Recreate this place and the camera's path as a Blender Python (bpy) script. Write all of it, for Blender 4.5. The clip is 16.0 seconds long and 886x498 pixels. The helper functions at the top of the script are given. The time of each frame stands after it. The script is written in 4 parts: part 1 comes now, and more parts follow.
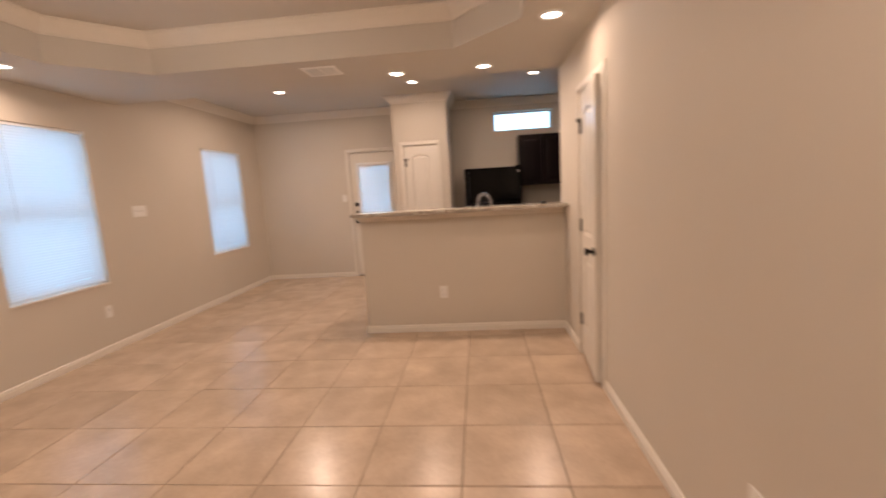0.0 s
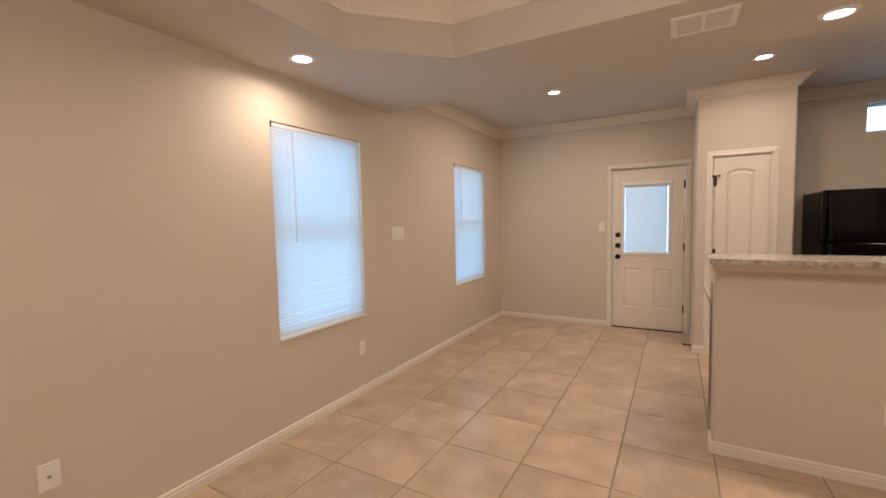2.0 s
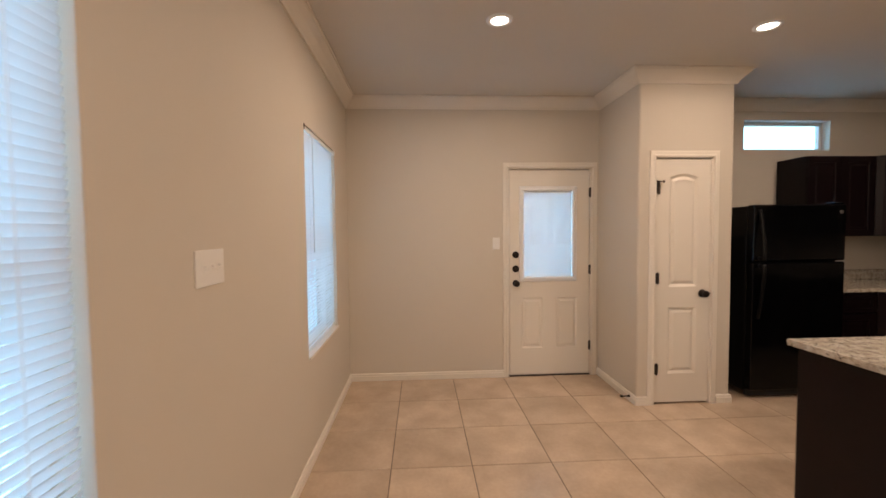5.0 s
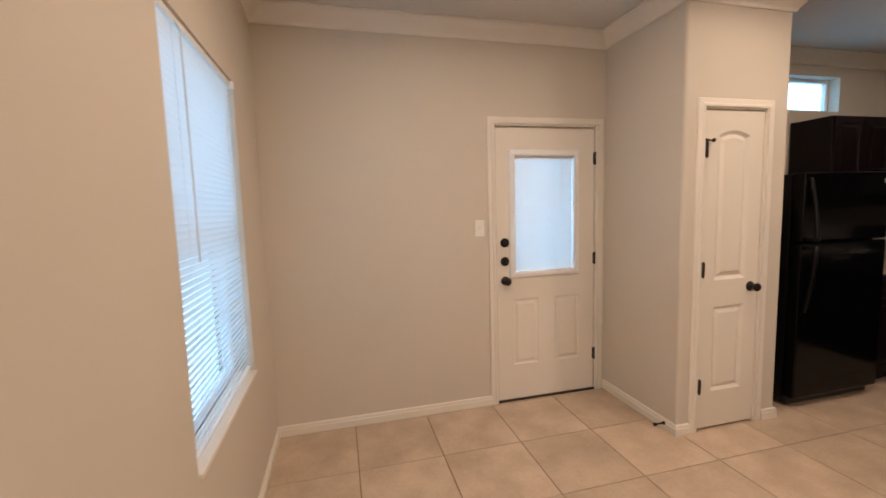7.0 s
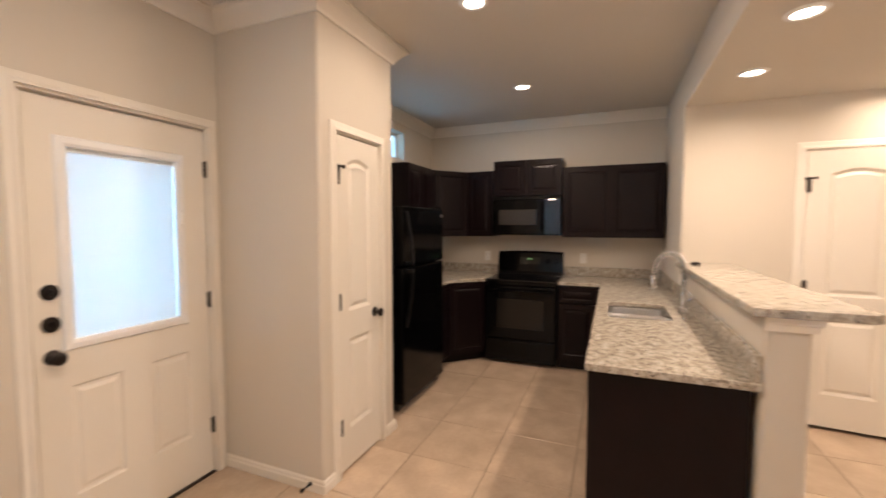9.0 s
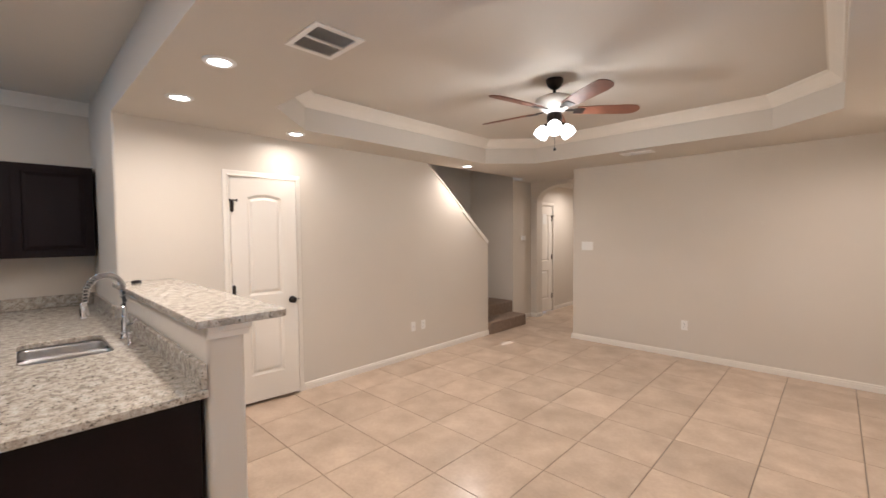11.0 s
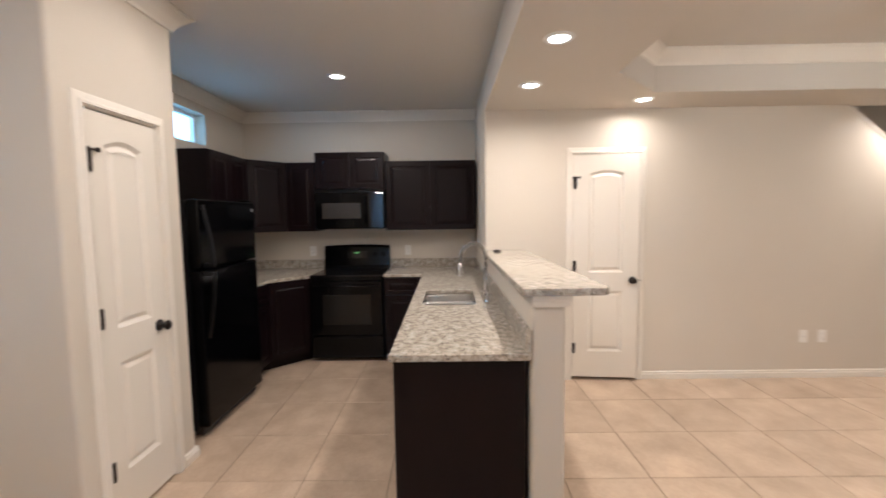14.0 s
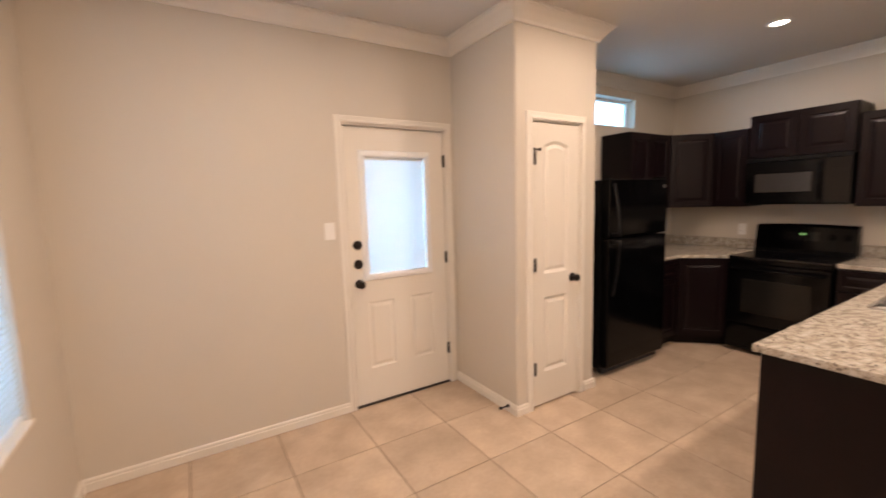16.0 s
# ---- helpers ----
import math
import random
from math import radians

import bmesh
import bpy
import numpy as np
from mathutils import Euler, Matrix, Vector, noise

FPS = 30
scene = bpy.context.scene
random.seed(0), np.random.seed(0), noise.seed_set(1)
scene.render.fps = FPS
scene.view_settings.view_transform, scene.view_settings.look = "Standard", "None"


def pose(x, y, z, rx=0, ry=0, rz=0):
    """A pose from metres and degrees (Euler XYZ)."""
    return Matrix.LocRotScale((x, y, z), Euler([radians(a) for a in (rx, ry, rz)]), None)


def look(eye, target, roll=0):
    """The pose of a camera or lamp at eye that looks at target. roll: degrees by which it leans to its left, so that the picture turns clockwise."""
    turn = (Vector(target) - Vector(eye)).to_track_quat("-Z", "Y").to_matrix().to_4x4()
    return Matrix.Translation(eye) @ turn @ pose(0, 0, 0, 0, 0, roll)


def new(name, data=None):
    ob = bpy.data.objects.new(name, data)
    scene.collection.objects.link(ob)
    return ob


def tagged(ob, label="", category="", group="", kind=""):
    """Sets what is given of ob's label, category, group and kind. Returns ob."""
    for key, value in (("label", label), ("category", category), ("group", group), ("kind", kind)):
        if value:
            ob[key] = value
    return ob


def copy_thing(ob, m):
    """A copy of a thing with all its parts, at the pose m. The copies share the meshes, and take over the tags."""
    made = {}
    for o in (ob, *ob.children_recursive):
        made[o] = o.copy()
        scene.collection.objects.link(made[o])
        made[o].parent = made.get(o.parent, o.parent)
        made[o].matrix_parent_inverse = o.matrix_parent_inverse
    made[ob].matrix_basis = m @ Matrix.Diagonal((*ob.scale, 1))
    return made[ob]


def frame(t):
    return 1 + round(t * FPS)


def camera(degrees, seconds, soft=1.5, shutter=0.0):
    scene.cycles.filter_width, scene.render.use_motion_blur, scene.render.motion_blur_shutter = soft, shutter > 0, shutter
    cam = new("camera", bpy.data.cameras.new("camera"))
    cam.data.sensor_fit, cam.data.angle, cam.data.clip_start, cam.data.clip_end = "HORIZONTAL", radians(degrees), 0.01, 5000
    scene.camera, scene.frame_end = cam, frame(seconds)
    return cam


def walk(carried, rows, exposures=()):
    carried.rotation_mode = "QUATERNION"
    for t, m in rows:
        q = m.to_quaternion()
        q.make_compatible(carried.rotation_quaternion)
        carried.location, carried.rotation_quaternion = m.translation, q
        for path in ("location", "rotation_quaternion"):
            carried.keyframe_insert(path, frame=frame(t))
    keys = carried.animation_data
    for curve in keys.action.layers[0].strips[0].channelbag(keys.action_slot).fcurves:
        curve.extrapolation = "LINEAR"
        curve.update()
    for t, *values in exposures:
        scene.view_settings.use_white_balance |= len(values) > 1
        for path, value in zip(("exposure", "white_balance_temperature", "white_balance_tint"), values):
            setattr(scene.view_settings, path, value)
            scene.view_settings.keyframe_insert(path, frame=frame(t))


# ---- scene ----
cam = camera(94.3, 16.0, soft=1.6, shutter=0.4)
PATH = [
    (0, (0.269, 0.070, 1.404), (0.092, 2.041, 1.114), -3.4),
    (0.5, (0.033, 0.399, 1.446), (-0.627, 2.276, 1.243), -1.2),
    (1, (-0.333, 0.631, 1.474), (-1.228, 2.412, 1.310), -1.5),
    (1.5, (-0.691, 0.892, 1.468), (-1.732, 2.592, 1.301), -3.5),
    (2, (-1.097, 1.075, 1.457), (-2.080, 2.811, 1.322), -1.3),
    (2.5, (-1.459, 1.235, 1.481), (-2.216, 3.077, 1.300), -3.2),
    (3, (-1.784, 1.476, 1.488), (-2.344, 3.391, 1.350), -3.9),
    (3.5, (-2.171, 1.740, 1.452), (-2.419, 3.721, 1.334), -1.1),
    (6, (-2.797, 3.596, 1.480), (-2.586, 5.584, 1.398), -1.2),
    (6.5, (-2.882, 3.856, 1.481), (-2.565, 5.827, 1.363), -1.4),
    (7, (-2.935, 4.082, 1.491), (-2.450, 6.013, 1.295), -1.7),
    (7.5, (-2.891, 4.260, 1.502), (-2.167, 6.116, 1.331), -1.7),
    (8, (-2.826, 4.383, 1.527), (-1.724, 6.044, 1.359), -1.5),
    (8.5, (-2.739, 4.594, 1.527), (-1.158, 5.812, 1.385), -1.6),
    (9, (-2.731, 4.680, 1.515), (-0.884, 5.438, 1.398), -0.0),
    (9.5, (-2.757, 4.694, 1.527), (-0.761, 4.786, 1.439), 0.1),
    (10, (-2.747, 4.693, 1.536), (-0.857, 4.045, 1.446), 0.2),
    (10.2, (-2.740, 4.706, 1.542), (-0.964, 3.791, 1.452), 0.2),
    (11.2, (-2.730, 4.675, 1.552), (-1.368, 3.213, 1.475), -0.6),
    (12.3, (-2.752, 4.704, 1.544), (-1.207, 3.435, 1.501), -1.5),
    (12.5, (-2.765, 4.673, 1.544), (-1.121, 3.533, 1.495), -1.7),
    (13, (-2.798, 4.590, 1.540), (-0.963, 3.799, 1.460), -1.6),
    (13.5, (-2.758, 4.548, 1.532), (-0.803, 4.140, 1.413), -1.4),
    (14, (-2.644, 4.515, 1.522), (-0.650, 4.533, 1.365), -0.8),
    (14.5, (-2.598, 4.502, 1.531), (-0.677, 5.030, 1.356), -0.7),
    (15, (-2.618, 4.393, 1.532), (-0.898, 5.391, 1.331), -1.1),
    (15.5, (-2.663, 4.243, 1.526), (-1.232, 5.628, 1.331), -1.4),
    (16, (-2.781, 4.071, 1.530), (-1.737, 5.761, 1.295), -1.7),
]
# seconds, stops, kelvin, tint
EXPOSURES = [(0, -0.24, 6700, 22), (0.5, -0.44, 6500, 18), (1.5, -0.30, 6350, 15), (3.5, -0.38, 6900, 19), (6, -0.18, 6500, 14), (7, -0.13, 6500, 15),
             (7.6, -0.04, 7600, 24), (8, 0.1, 8600, 40), (8.5, 0.22, 6800, 19), (9, 0.24, 6500, 14), (9.5, 0.20, 6700, 17), (10, 0.2, 5300, 9),
             (12.5, 0.05, 5350, 10), (13.5, 0.22, 5350, 9), (14.0, 0.24, 5350, 8), (14.5, 0.2, 5750, 12), (15.3, 0.18, 6300, 15), (16, 0.3, 6550, 18)]
walk(cam, [(t, look(eye, target, roll)) for t, eye, target, roll in PATH], EXPOSURES)

# ---- world and light ----
world = bpy.data.worlds.new("sky")
world.use_nodes = True
scene.world = world
_nt = world.node_tree
_sky = _nt.nodes.new("ShaderNodeTexSky")
_sky.sky_type = "NISHITA"
_sky.sun_disc = False
_sky.sun_elevation, _sky.sun_rotation = radians(50), radians(130)
_nt.links.new(_sky.outputs[0], _nt.nodes["Background"].inputs[0])
_nt.nodes["Background"].inputs[1].default_value = 0.12
SUN = new("sun", bpy.data.lights.new("sun", "SUN"))
SUN.data.energy, SUN.data.angle, SUN.data.color = 3.0, radians(0.53), (1.0, 0.95, 0.88)
SUN.matrix_world = look((0, 0, 30), (-8, 14, 0))

WARM = (1.0, 0.785, 0.60)
COOL = (0.30, 0.67, 1.0)
# recessed can lamps: x, y, ceiling height, watts
CANS = [(-0.40, 3.91, 2.45, 19), (0.38, 3.90, 2.45, 15), (0.79, 2.90, 2.45, 7), (0.90, 0.40, 2.45, 22),
        (-3.06, 2.88, 2.45, 11), (-3.06, 0.40, 2.45, 27),
        (-2.20, 5.41, 2.75, 36), (-0.48, 5.42, 2.75, 16), (1.02, 5.45, 2.75, 20), (0.65, -2.9, 2.45, 24)]
for x, y, z, watts in CANS:
    lamp = new("can_light", bpy.data.lights.new("can_light", "AREA"))
    lamp.data.shape, lamp.data.size = "DISK", 0.10
    lamp.data.energy, lamp.data.color, lamp.data.spread = watts * 0.74, WARM, radians(180 if z > 2.6 else 165)
    lamp.matrix_world = pose(x, y, z - 0.012)
FAN, H_FAN = (-1.10, 1.69), 2.435
for k in range(3):
    a = 119 + 120 * k
    at_shade = pose(FAN[0], FAN[1], H_FAN, 0, 0, a) @ pose(0.045, 0, 0, 0, 140, 0)
    lamp = new("fan_bulb_light", bpy.data.lights.new("fan_bulb_light", "POINT"))
    lamp.data.energy, lamp.data.color, lamp.data.shadow_soft_size = 3.2, (1.0, 0.84, 0.66), 0.05
    lamp.matrix_world = at_shade @ pose(0, 0, 0.10)
    lamp = new("fan_shade_light", bpy.data.lights.new("fan_shade_light", "SPOT"))
    lamp.data.energy, lamp.data.color, lamp.data.shadow_soft_size = 17, (1.0, 0.84, 0.66), 0.045
    lamp.data.spot_size, lamp.data.spot_blend = radians(172), 0.5
    lamp.matrix_world = at_shade @ pose(0, 0, 0.155, 180)


def window_light(at, rx, rz, w, h, watts):
    lamp = new("window_light", bpy.data.lights.new("window_light", "AREA"))
    lamp.data.shape, lamp.data.size, lamp.data.size_y = "RECTANGLE", w, h
    lamp.data.energy, lamp.data.color = watts, COOL
    lamp.matrix_world = pose(*at, rx, 0, rz)
    return lamp


window_light((-3.60, 3.335, 1.405), 90, -90, 1.1, 1.65, 23)
window_light((-3.60, 5.89, 1.405), 90, -90, 1.1, 1.65, 22)
window_light((-1.425, 7.06, 1.425), 90, 180, 0.55, 0.92, 11)
window_light((1.04, 7.30, 2.48), 82, 180, 1.7, 0.9, 28)

# ---- materials ----


def material(name, color, rough=0.5, metal=0.0, var=0.08, scale=3.0, fine=0.0, fine_scale=120.0, bump=0.0, bump_scale=150.0, spec=0.5, rough_var=0.0, lo=0.25, hi=0.78, detail=5.0):
    m = bpy.data.materials.new(name)
    m.use_nodes = True
    nt = m.node_tree
    b = nt.nodes["Principled BSDF"]
    b.inputs["Roughness"].default_value, b.inputs["Metallic"].default_value = rough, metal
    b.inputs["Specular IOR Level"].default_value = spec
    tc = nt.nodes.new("ShaderNodeTexCoord")
    n1 = nt.nodes.new("ShaderNodeTexNoise")
    n1.inputs["Scale"].default_value, n1.inputs["Detail"].default_value = scale, detail
    nt.links.new(tc.outputs["Object"], n1.inputs["Vector"])
    ramp = nt.nodes.new("ShaderNodeValToRGB")
    ramp.color_ramp.elements[0].position, ramp.color_ramp.elements[1].position = lo, hi
    ramp.color_ramp.elements[0].color = (*[c * (1 - var) for c in color], 1)
    ramp.color_ramp.elements[1].color = (*[min(1, c * (1 + var)) for c in color], 1)
    nt.links.new(n1.outputs[0], ramp.inputs[0])
    out = ramp.outputs[0]
    if fine:
        n2 = nt.nodes.new("ShaderNodeTexNoise")
        n2.inputs["Scale"].default_value, n2.inputs["Detail"].default_value = fine_scale, 3
        nt.links.new(tc.outputs["Object"], n2.inputs["Vector"])
        mix = nt.nodes.new("ShaderNodeMix")
        mix.data_type, mix.blend_type = "RGBA", "OVERLAY"
        mix.inputs["Factor"].default_value = fine
        nt.links.new(out, mix.inputs[6])
        nt.links.new(n2.outputs[0], mix.inputs[7])
        out = mix.outputs[2]
    nt.links.new(out, b.inputs["Base Color"])
    if bump:
        n3 = nt.nodes.new("ShaderNodeTexNoise")
        n3.inputs["Scale"].default_value, n3.inputs["Detail"].default_value = bump_scale, 2
        nt.links.new(tc.outputs["Object"], n3.inputs["Vector"])
        bp = nt.nodes.new("ShaderNodeBump")
        bp.inputs["Strength"].default_value, bp.inputs["Distance"].default_value = bump, 0.002
        nt.links.new(n3.outputs[0], bp.inputs["Height"])
        nt.links.new(bp.outputs[0], b.inputs["Normal"])
    if rough_var:
        mr = nt.nodes.new("ShaderNodeMapRange")
        mr.inputs[3].default_value, mr.inputs[4].default_value = rough - rough_var, rough + rough_var
        nt.links.new(n1.outputs[0], mr.inputs[0])
        nt.links.new(mr.outputs[0], b.inputs["Roughness"])
    return m


def glow(name, color, strength):
    m = bpy.data.materials.new(name)
    m.use_nodes = True
    b = m.node_tree.nodes["Principled BSDF"]
    b.inputs["Base Color"].default_value = (0.8, 0.8, 0.8, 1)
    b.inputs["Emission Color"].default_value = (*color, 1)
    b.inputs["Emission Strength"].default_value = strength
    return m


WALL = material("wall_paint", (0.60, 0.545, 0.465), 0.62, var=0.025, scale=1.2, bump=0.25, bump_scale=130, spec=0.3)
CEIL = material("ceiling_paint", (0.60, 0.56, 0.50), 0.8, var=0.025, scale=1.0, bump=0.35, bump_scale=90, spec=0.2)
TRIM = material("trim_paint", (0.74, 0.69, 0.61), 0.38, var=0.02, scale=4)
DOORP = material("door_paint", (0.74, 0.69, 0.61), 0.30, var=0.02, scale=2, bump=0.08, bump_scale=200)
BRONZE = material("oil_rubbed_bronze", (0.022, 0.017, 0.015), 0.38, metal=0.7, var=0.2, scale=40)
HINGE = material("satin_hinge_metal", (0.055, 0.046, 0.040), 0.4, metal=0.8, var=0.15, scale=40)
CAB = material("espresso_wood", (0.0062, 0.0027, 0.0034), 0.33, spec=0.18, var=0.25, scale=6, fine=0.25, fine_scale=60, bump=0.05, bump_scale=80)
APPL = material("black_appliance", (0.0015, 0.0015, 0.0019), 0.12, spec=0.2, var=0.1, scale=8, rough_var=0.03)
APPL_ROUGH = material("black_textured_steel", (0.0025, 0.0025, 0.003), 0.34, spec=0.25, var=0.1, scale=8, bump=0.2, bump_scale=300)
BLACKGLASS = material("black_glass", (0.004, 0.004, 0.005), 0.05, var=0.05, scale=2)
OVENGLASS = material("oven_window_glass", (0.010, 0.009, 0.008), 0.1, spec=0.3, var=0.05, scale=2)
MWGLASS = material("microwave_mesh_glass", (0.032, 0.03, 0.03), 0.16, var=0.1, scale=30)
CHROME = material("chrome", (0.75, 0.75, 0.76), 0.12, metal=1.0, var=0.02, scale=10)
STEEL = material("brushed_steel", (0.55, 0.54, 0.53), 0.28, metal=1.0, var=0.05, scale=30)
PALEMETAL = material("pale_satin_metal", (0.72, 0.70, 0.66), 0.38, metal=0.35, var=0.04, scale=20)
PLASTIC = material("white_plastic", (0.78, 0.76, 0.72), 0.35, var=0.01, scale=10)
DARKSLOT = material("dark_slot", (0.02, 0.02, 0.02), 0.6, var=0.1, scale=20)
DUCT = material("grey_duct", (0.16, 0.155, 0.15), 0.7, var=0.1, scale=15)
VENTM = material("vent_enamel", (0.84, 0.82, 0.78), 0.45, var=0.02, scale=10)
GREYSLAT = material("vent_louvre", (0.70, 0.69, 0.66), 0.5, var=0.05, scale=10)
CARPET = material("brown_carpet", (0.23, 0.17, 0.125), 0.95, var=0.15, scale=25, fine=0.5, fine_scale=260, bump=0.9, bump_scale=350, spec=0.1)
BLADE = material("fan_blade_wood", (0.16, 0.062, 0.034), 0.45, var=0.25, scale=9, fine=0.25, fine_scale=70)
FRAMEW = material("window_vinyl", (0.78, 0.78, 0.77), 0.4, var=0.02, scale=6)
GRASS = material("grass", (0.07, 0.10, 0.04), 0.9, var=0.3, scale=1.5, fine=0.5, fine_scale=40)
FENCE = material("weathered_fence", (0.26, 0.22, 0.17), 0.85, var=0.2, scale=3)
GROUT = material("grout", (0.15, 0.115, 0.085), 0.9, var=0.15, scale=5, fine=0.3, fine_scale=90, bump=0.3)
CAN_GLOW = glow("can_lens", (1.0, 0.88, 0.72), 14)
BULB_GLOW = glow("frosted_shade", (1.0, 0.88, 0.72), 12)
LED = glow("green_clock_digits", (0.15, 1.0, 0.1), 0.8)


def tile_material():
    m = material("beige_floor_tile", (0.50, 0.385, 0.285), 0.23, var=0.17, scale=4.2, fine=0.12, fine_scale=45, bump=0.03, bump_scale=30, rough_var=0.05, spec=0.6, lo=0.22, hi=0.82, detail=2.0)
    nt = m.node_tree
    b = nt.nodes["Principled BSDF"]
    info = nt.nodes.new("ShaderNodeObjectInfo")
    # each tile its own cut of the pattern and a slightly different tone
    coord = next(n for n in nt.nodes if n.type == "TEX_COORD")
    add = nt.nodes.new("ShaderNodeVectorMath")
    add.operation = "ADD"
    mul = nt.nodes.new("ShaderNodeVectorMath")
    mul.operation = "SCALE"
    mul.inputs["Scale"].default_value = 37.0
    comb = nt.nodes.new("ShaderNodeCombineXYZ")
    for i in range(3):
        nt.links.new(info.outputs["Random"], comb.inputs[i])
    nt.links.new(comb.outputs[0], mul.inputs[0])
    nt.links.new(coord.outputs["Object"], add.inputs[0])
    nt.links.new(mul.outputs[0], add.inputs[1])
    for n in nt.nodes:
        if n.type == "TEX_NOISE":
            nt.links.new(add.outputs[0], n.inputs["Vector"])
    src = b.inputs["Base Color"].links[0].from_socket
    hsv = nt.nodes.new("ShaderNodeHueSaturation")
    mr = nt.nodes.new("ShaderNodeMapRange")
    mr.inputs[3].default_value, mr.inputs[4].default_value = 0.93, 1.07
    nt.links.new(info.outputs["Random"], mr.inputs[0])
    nt.links.new(mr.outputs[0], hsv.inputs["Value"])
    nt.links.new(src, hsv.inputs["Color"])
    nt.links.new(hsv.outputs[0], b.inputs["Base Color"])
    return m


TILE = tile_material()


def granite_material():
    m = bpy.data.materials.new("speckled_granite")
    m.use_nodes = True
    nt = m.node_tree
    b = nt.nodes["Principled BSDF"]
    b.inputs["Roughness"].default_value = 0.14
    tc = nt.nodes.new("ShaderNodeTexCoord")

    def noise_ramp(scale, detail, stops):
        n = nt.nodes.new("ShaderNodeTexNoise")
        n.inputs["Scale"].default_value, n.inputs["Detail"].default_value, n.inputs["Roughness"].default_value = scale, detail, 0.65
        nt.links.new(tc.outputs["Object"], n.inputs["Vector"])
        r = nt.nodes.new("ShaderNodeValToRGB")
        e = r.color_ramp.elements
        while len(e) < len(stops):
            e.new(0.5)
        for k, (p, c) in enumerate(stops):
            e[k].position, e[k].color = p, (*c, 1)
        nt.links.new(n.outputs[0], r.inputs[0])
        return r.outputs[0]

    base = noise_ramp(26, 6, [(0.32, (0.25, 0.22, 0.19)), (0.44, (0.38, 0.335, 0.275)), (0.53, (0.49, 0.445, 0.375)), (0.68, (0.58, 0.55, 0.49))])
    dark = noise_ramp(70, 5, [(0.37, (0.13, 0.11, 0.105)), (0.43, (1, 1, 1))])
    mix = nt.nodes.new("ShaderNodeMix")
    mix.data_type, mix.blend_type = "RGBA", "MULTIPLY"
    mix.inputs["Factor"].default_value = 0.85
    nt.links.new(base, mix.inputs[6])
    nt.links.new(dark, mix.inputs[7])
    fine = noise_ramp(150, 3, [(0.36, (0.55, 0.51, 0.47)), (0.52, (1, 1, 1))])
    mix2 = nt.nodes.new("ShaderNodeMix")
    mix2.data_type, mix2.blend_type = "RGBA", "MULTIPLY"
    mix2.inputs["Factor"].default_value = 0.6
    nt.links.new(mix.outputs[2], mix2.inputs[6])
    nt.links.new(fine, mix2.inputs[7])
    nt.links.new(mix2.outputs[2], b.inputs["Base Color"])
    return m


GRANITE = granite_material()


def slat_material():
    m = bpy.data.materials.new("blind_slat_vinyl")
    m.use_nodes = True
    nt = m.node_tree
    b = nt.nodes["Principled BSDF"]
    b.inputs["Base Color"].default_value = (0.82, 0.82, 0.81, 1)
    b.inputs["Roughness"].default_value = 0.45
    tr = nt.nodes.new("ShaderNodeBsdfTranslucent")
    tr.inputs[0].default_value = (0.86, 0.88, 0.90, 1)
    mix = nt.nodes.new("ShaderNodeMixShader")
    mix.inputs[0].default_value = 0.42
    nt.links.new(b.outputs[0], mix.inputs[1])
    nt.links.new(tr.outputs[0], mix.inputs[2])
    nt.links.new(mix.outputs[0], nt.nodes["Material Output"].inputs[0])
    return m


SLAT = slat_material()


def glass_material():
    m = bpy.data.materials.new("window_glass")
    m.use_nodes = True
    b = m.node_tree.nodes["Principled BSDF"]
    b.inputs["Base Color"].default_value = (0.97, 0.99, 0.99, 1)
    b.inputs["Roughness"].default_value = 0.0
    b.inputs["Transmission Weight"].default_value = 1.0
    b.inputs["IOR"].default_value = 1.45
    return m


GLASS = glass_material()

# ---- building blocks ----


def bm_box(bm, x0, x1, y0, y1, z0, z1, bevel=0.0, seg=2):
    c = bmesh.ops.create_cube(bm, size=1.0, matrix=Matrix.Translation(((x0 + x1) / 2, (y0 + y1) / 2, (z0 + z1) / 2)) @ Matrix.Diagonal((x1 - x0, y1 - y0, z1 - z0, 1)))
    if bevel:
        vs = set(c["verts"])
        es = [e for e in bm.edges if e.verts[0] in vs and e.verts[1] in vs]
        bmesh.ops.bevel(bm, geom=es, offset=bevel, segments=seg, affect="EDGES", profile=0.5)


def finish(name, bm, mat, smooth=False, root=None):
    bmesh.ops.recalc_face_normals(bm, faces=bm.faces)
    if root is not None:
        bm.transform(root.matrix_basis.inverted())
    me = bpy.data.meshes.new(name)
    bm.to_mesh(me)
    bm.free()
    me.materials.append(mat)
    if smooth:
        me.shade_smooth()
    ob = new(name, me)
    if root is not None:
        ob.parent = root
    return ob


def block(name, ext, mat, bevel=0.0, root=None, seg=2):
    bm = bmesh.new()
    bm_box(bm, *ext, bevel, seg)
    return finish(name, bm, mat, False, root)


def blocks(name, exts, mat, bevel=0.0, root=None):
    bm = bmesh.new()
    for e in exts:
        bm_box(bm, *e, bevel)
    return finish(name, bm, mat, False, root)


def root_at(name, x, y, z, label, category, group="", rz=0.0, kind=""):
    ob = new(name)
    ob.empty_display_size = 0.1
    ob.matrix_basis = pose(x, y, z, 0, 0, rz)
    return tagged(ob, label, category, group, kind)


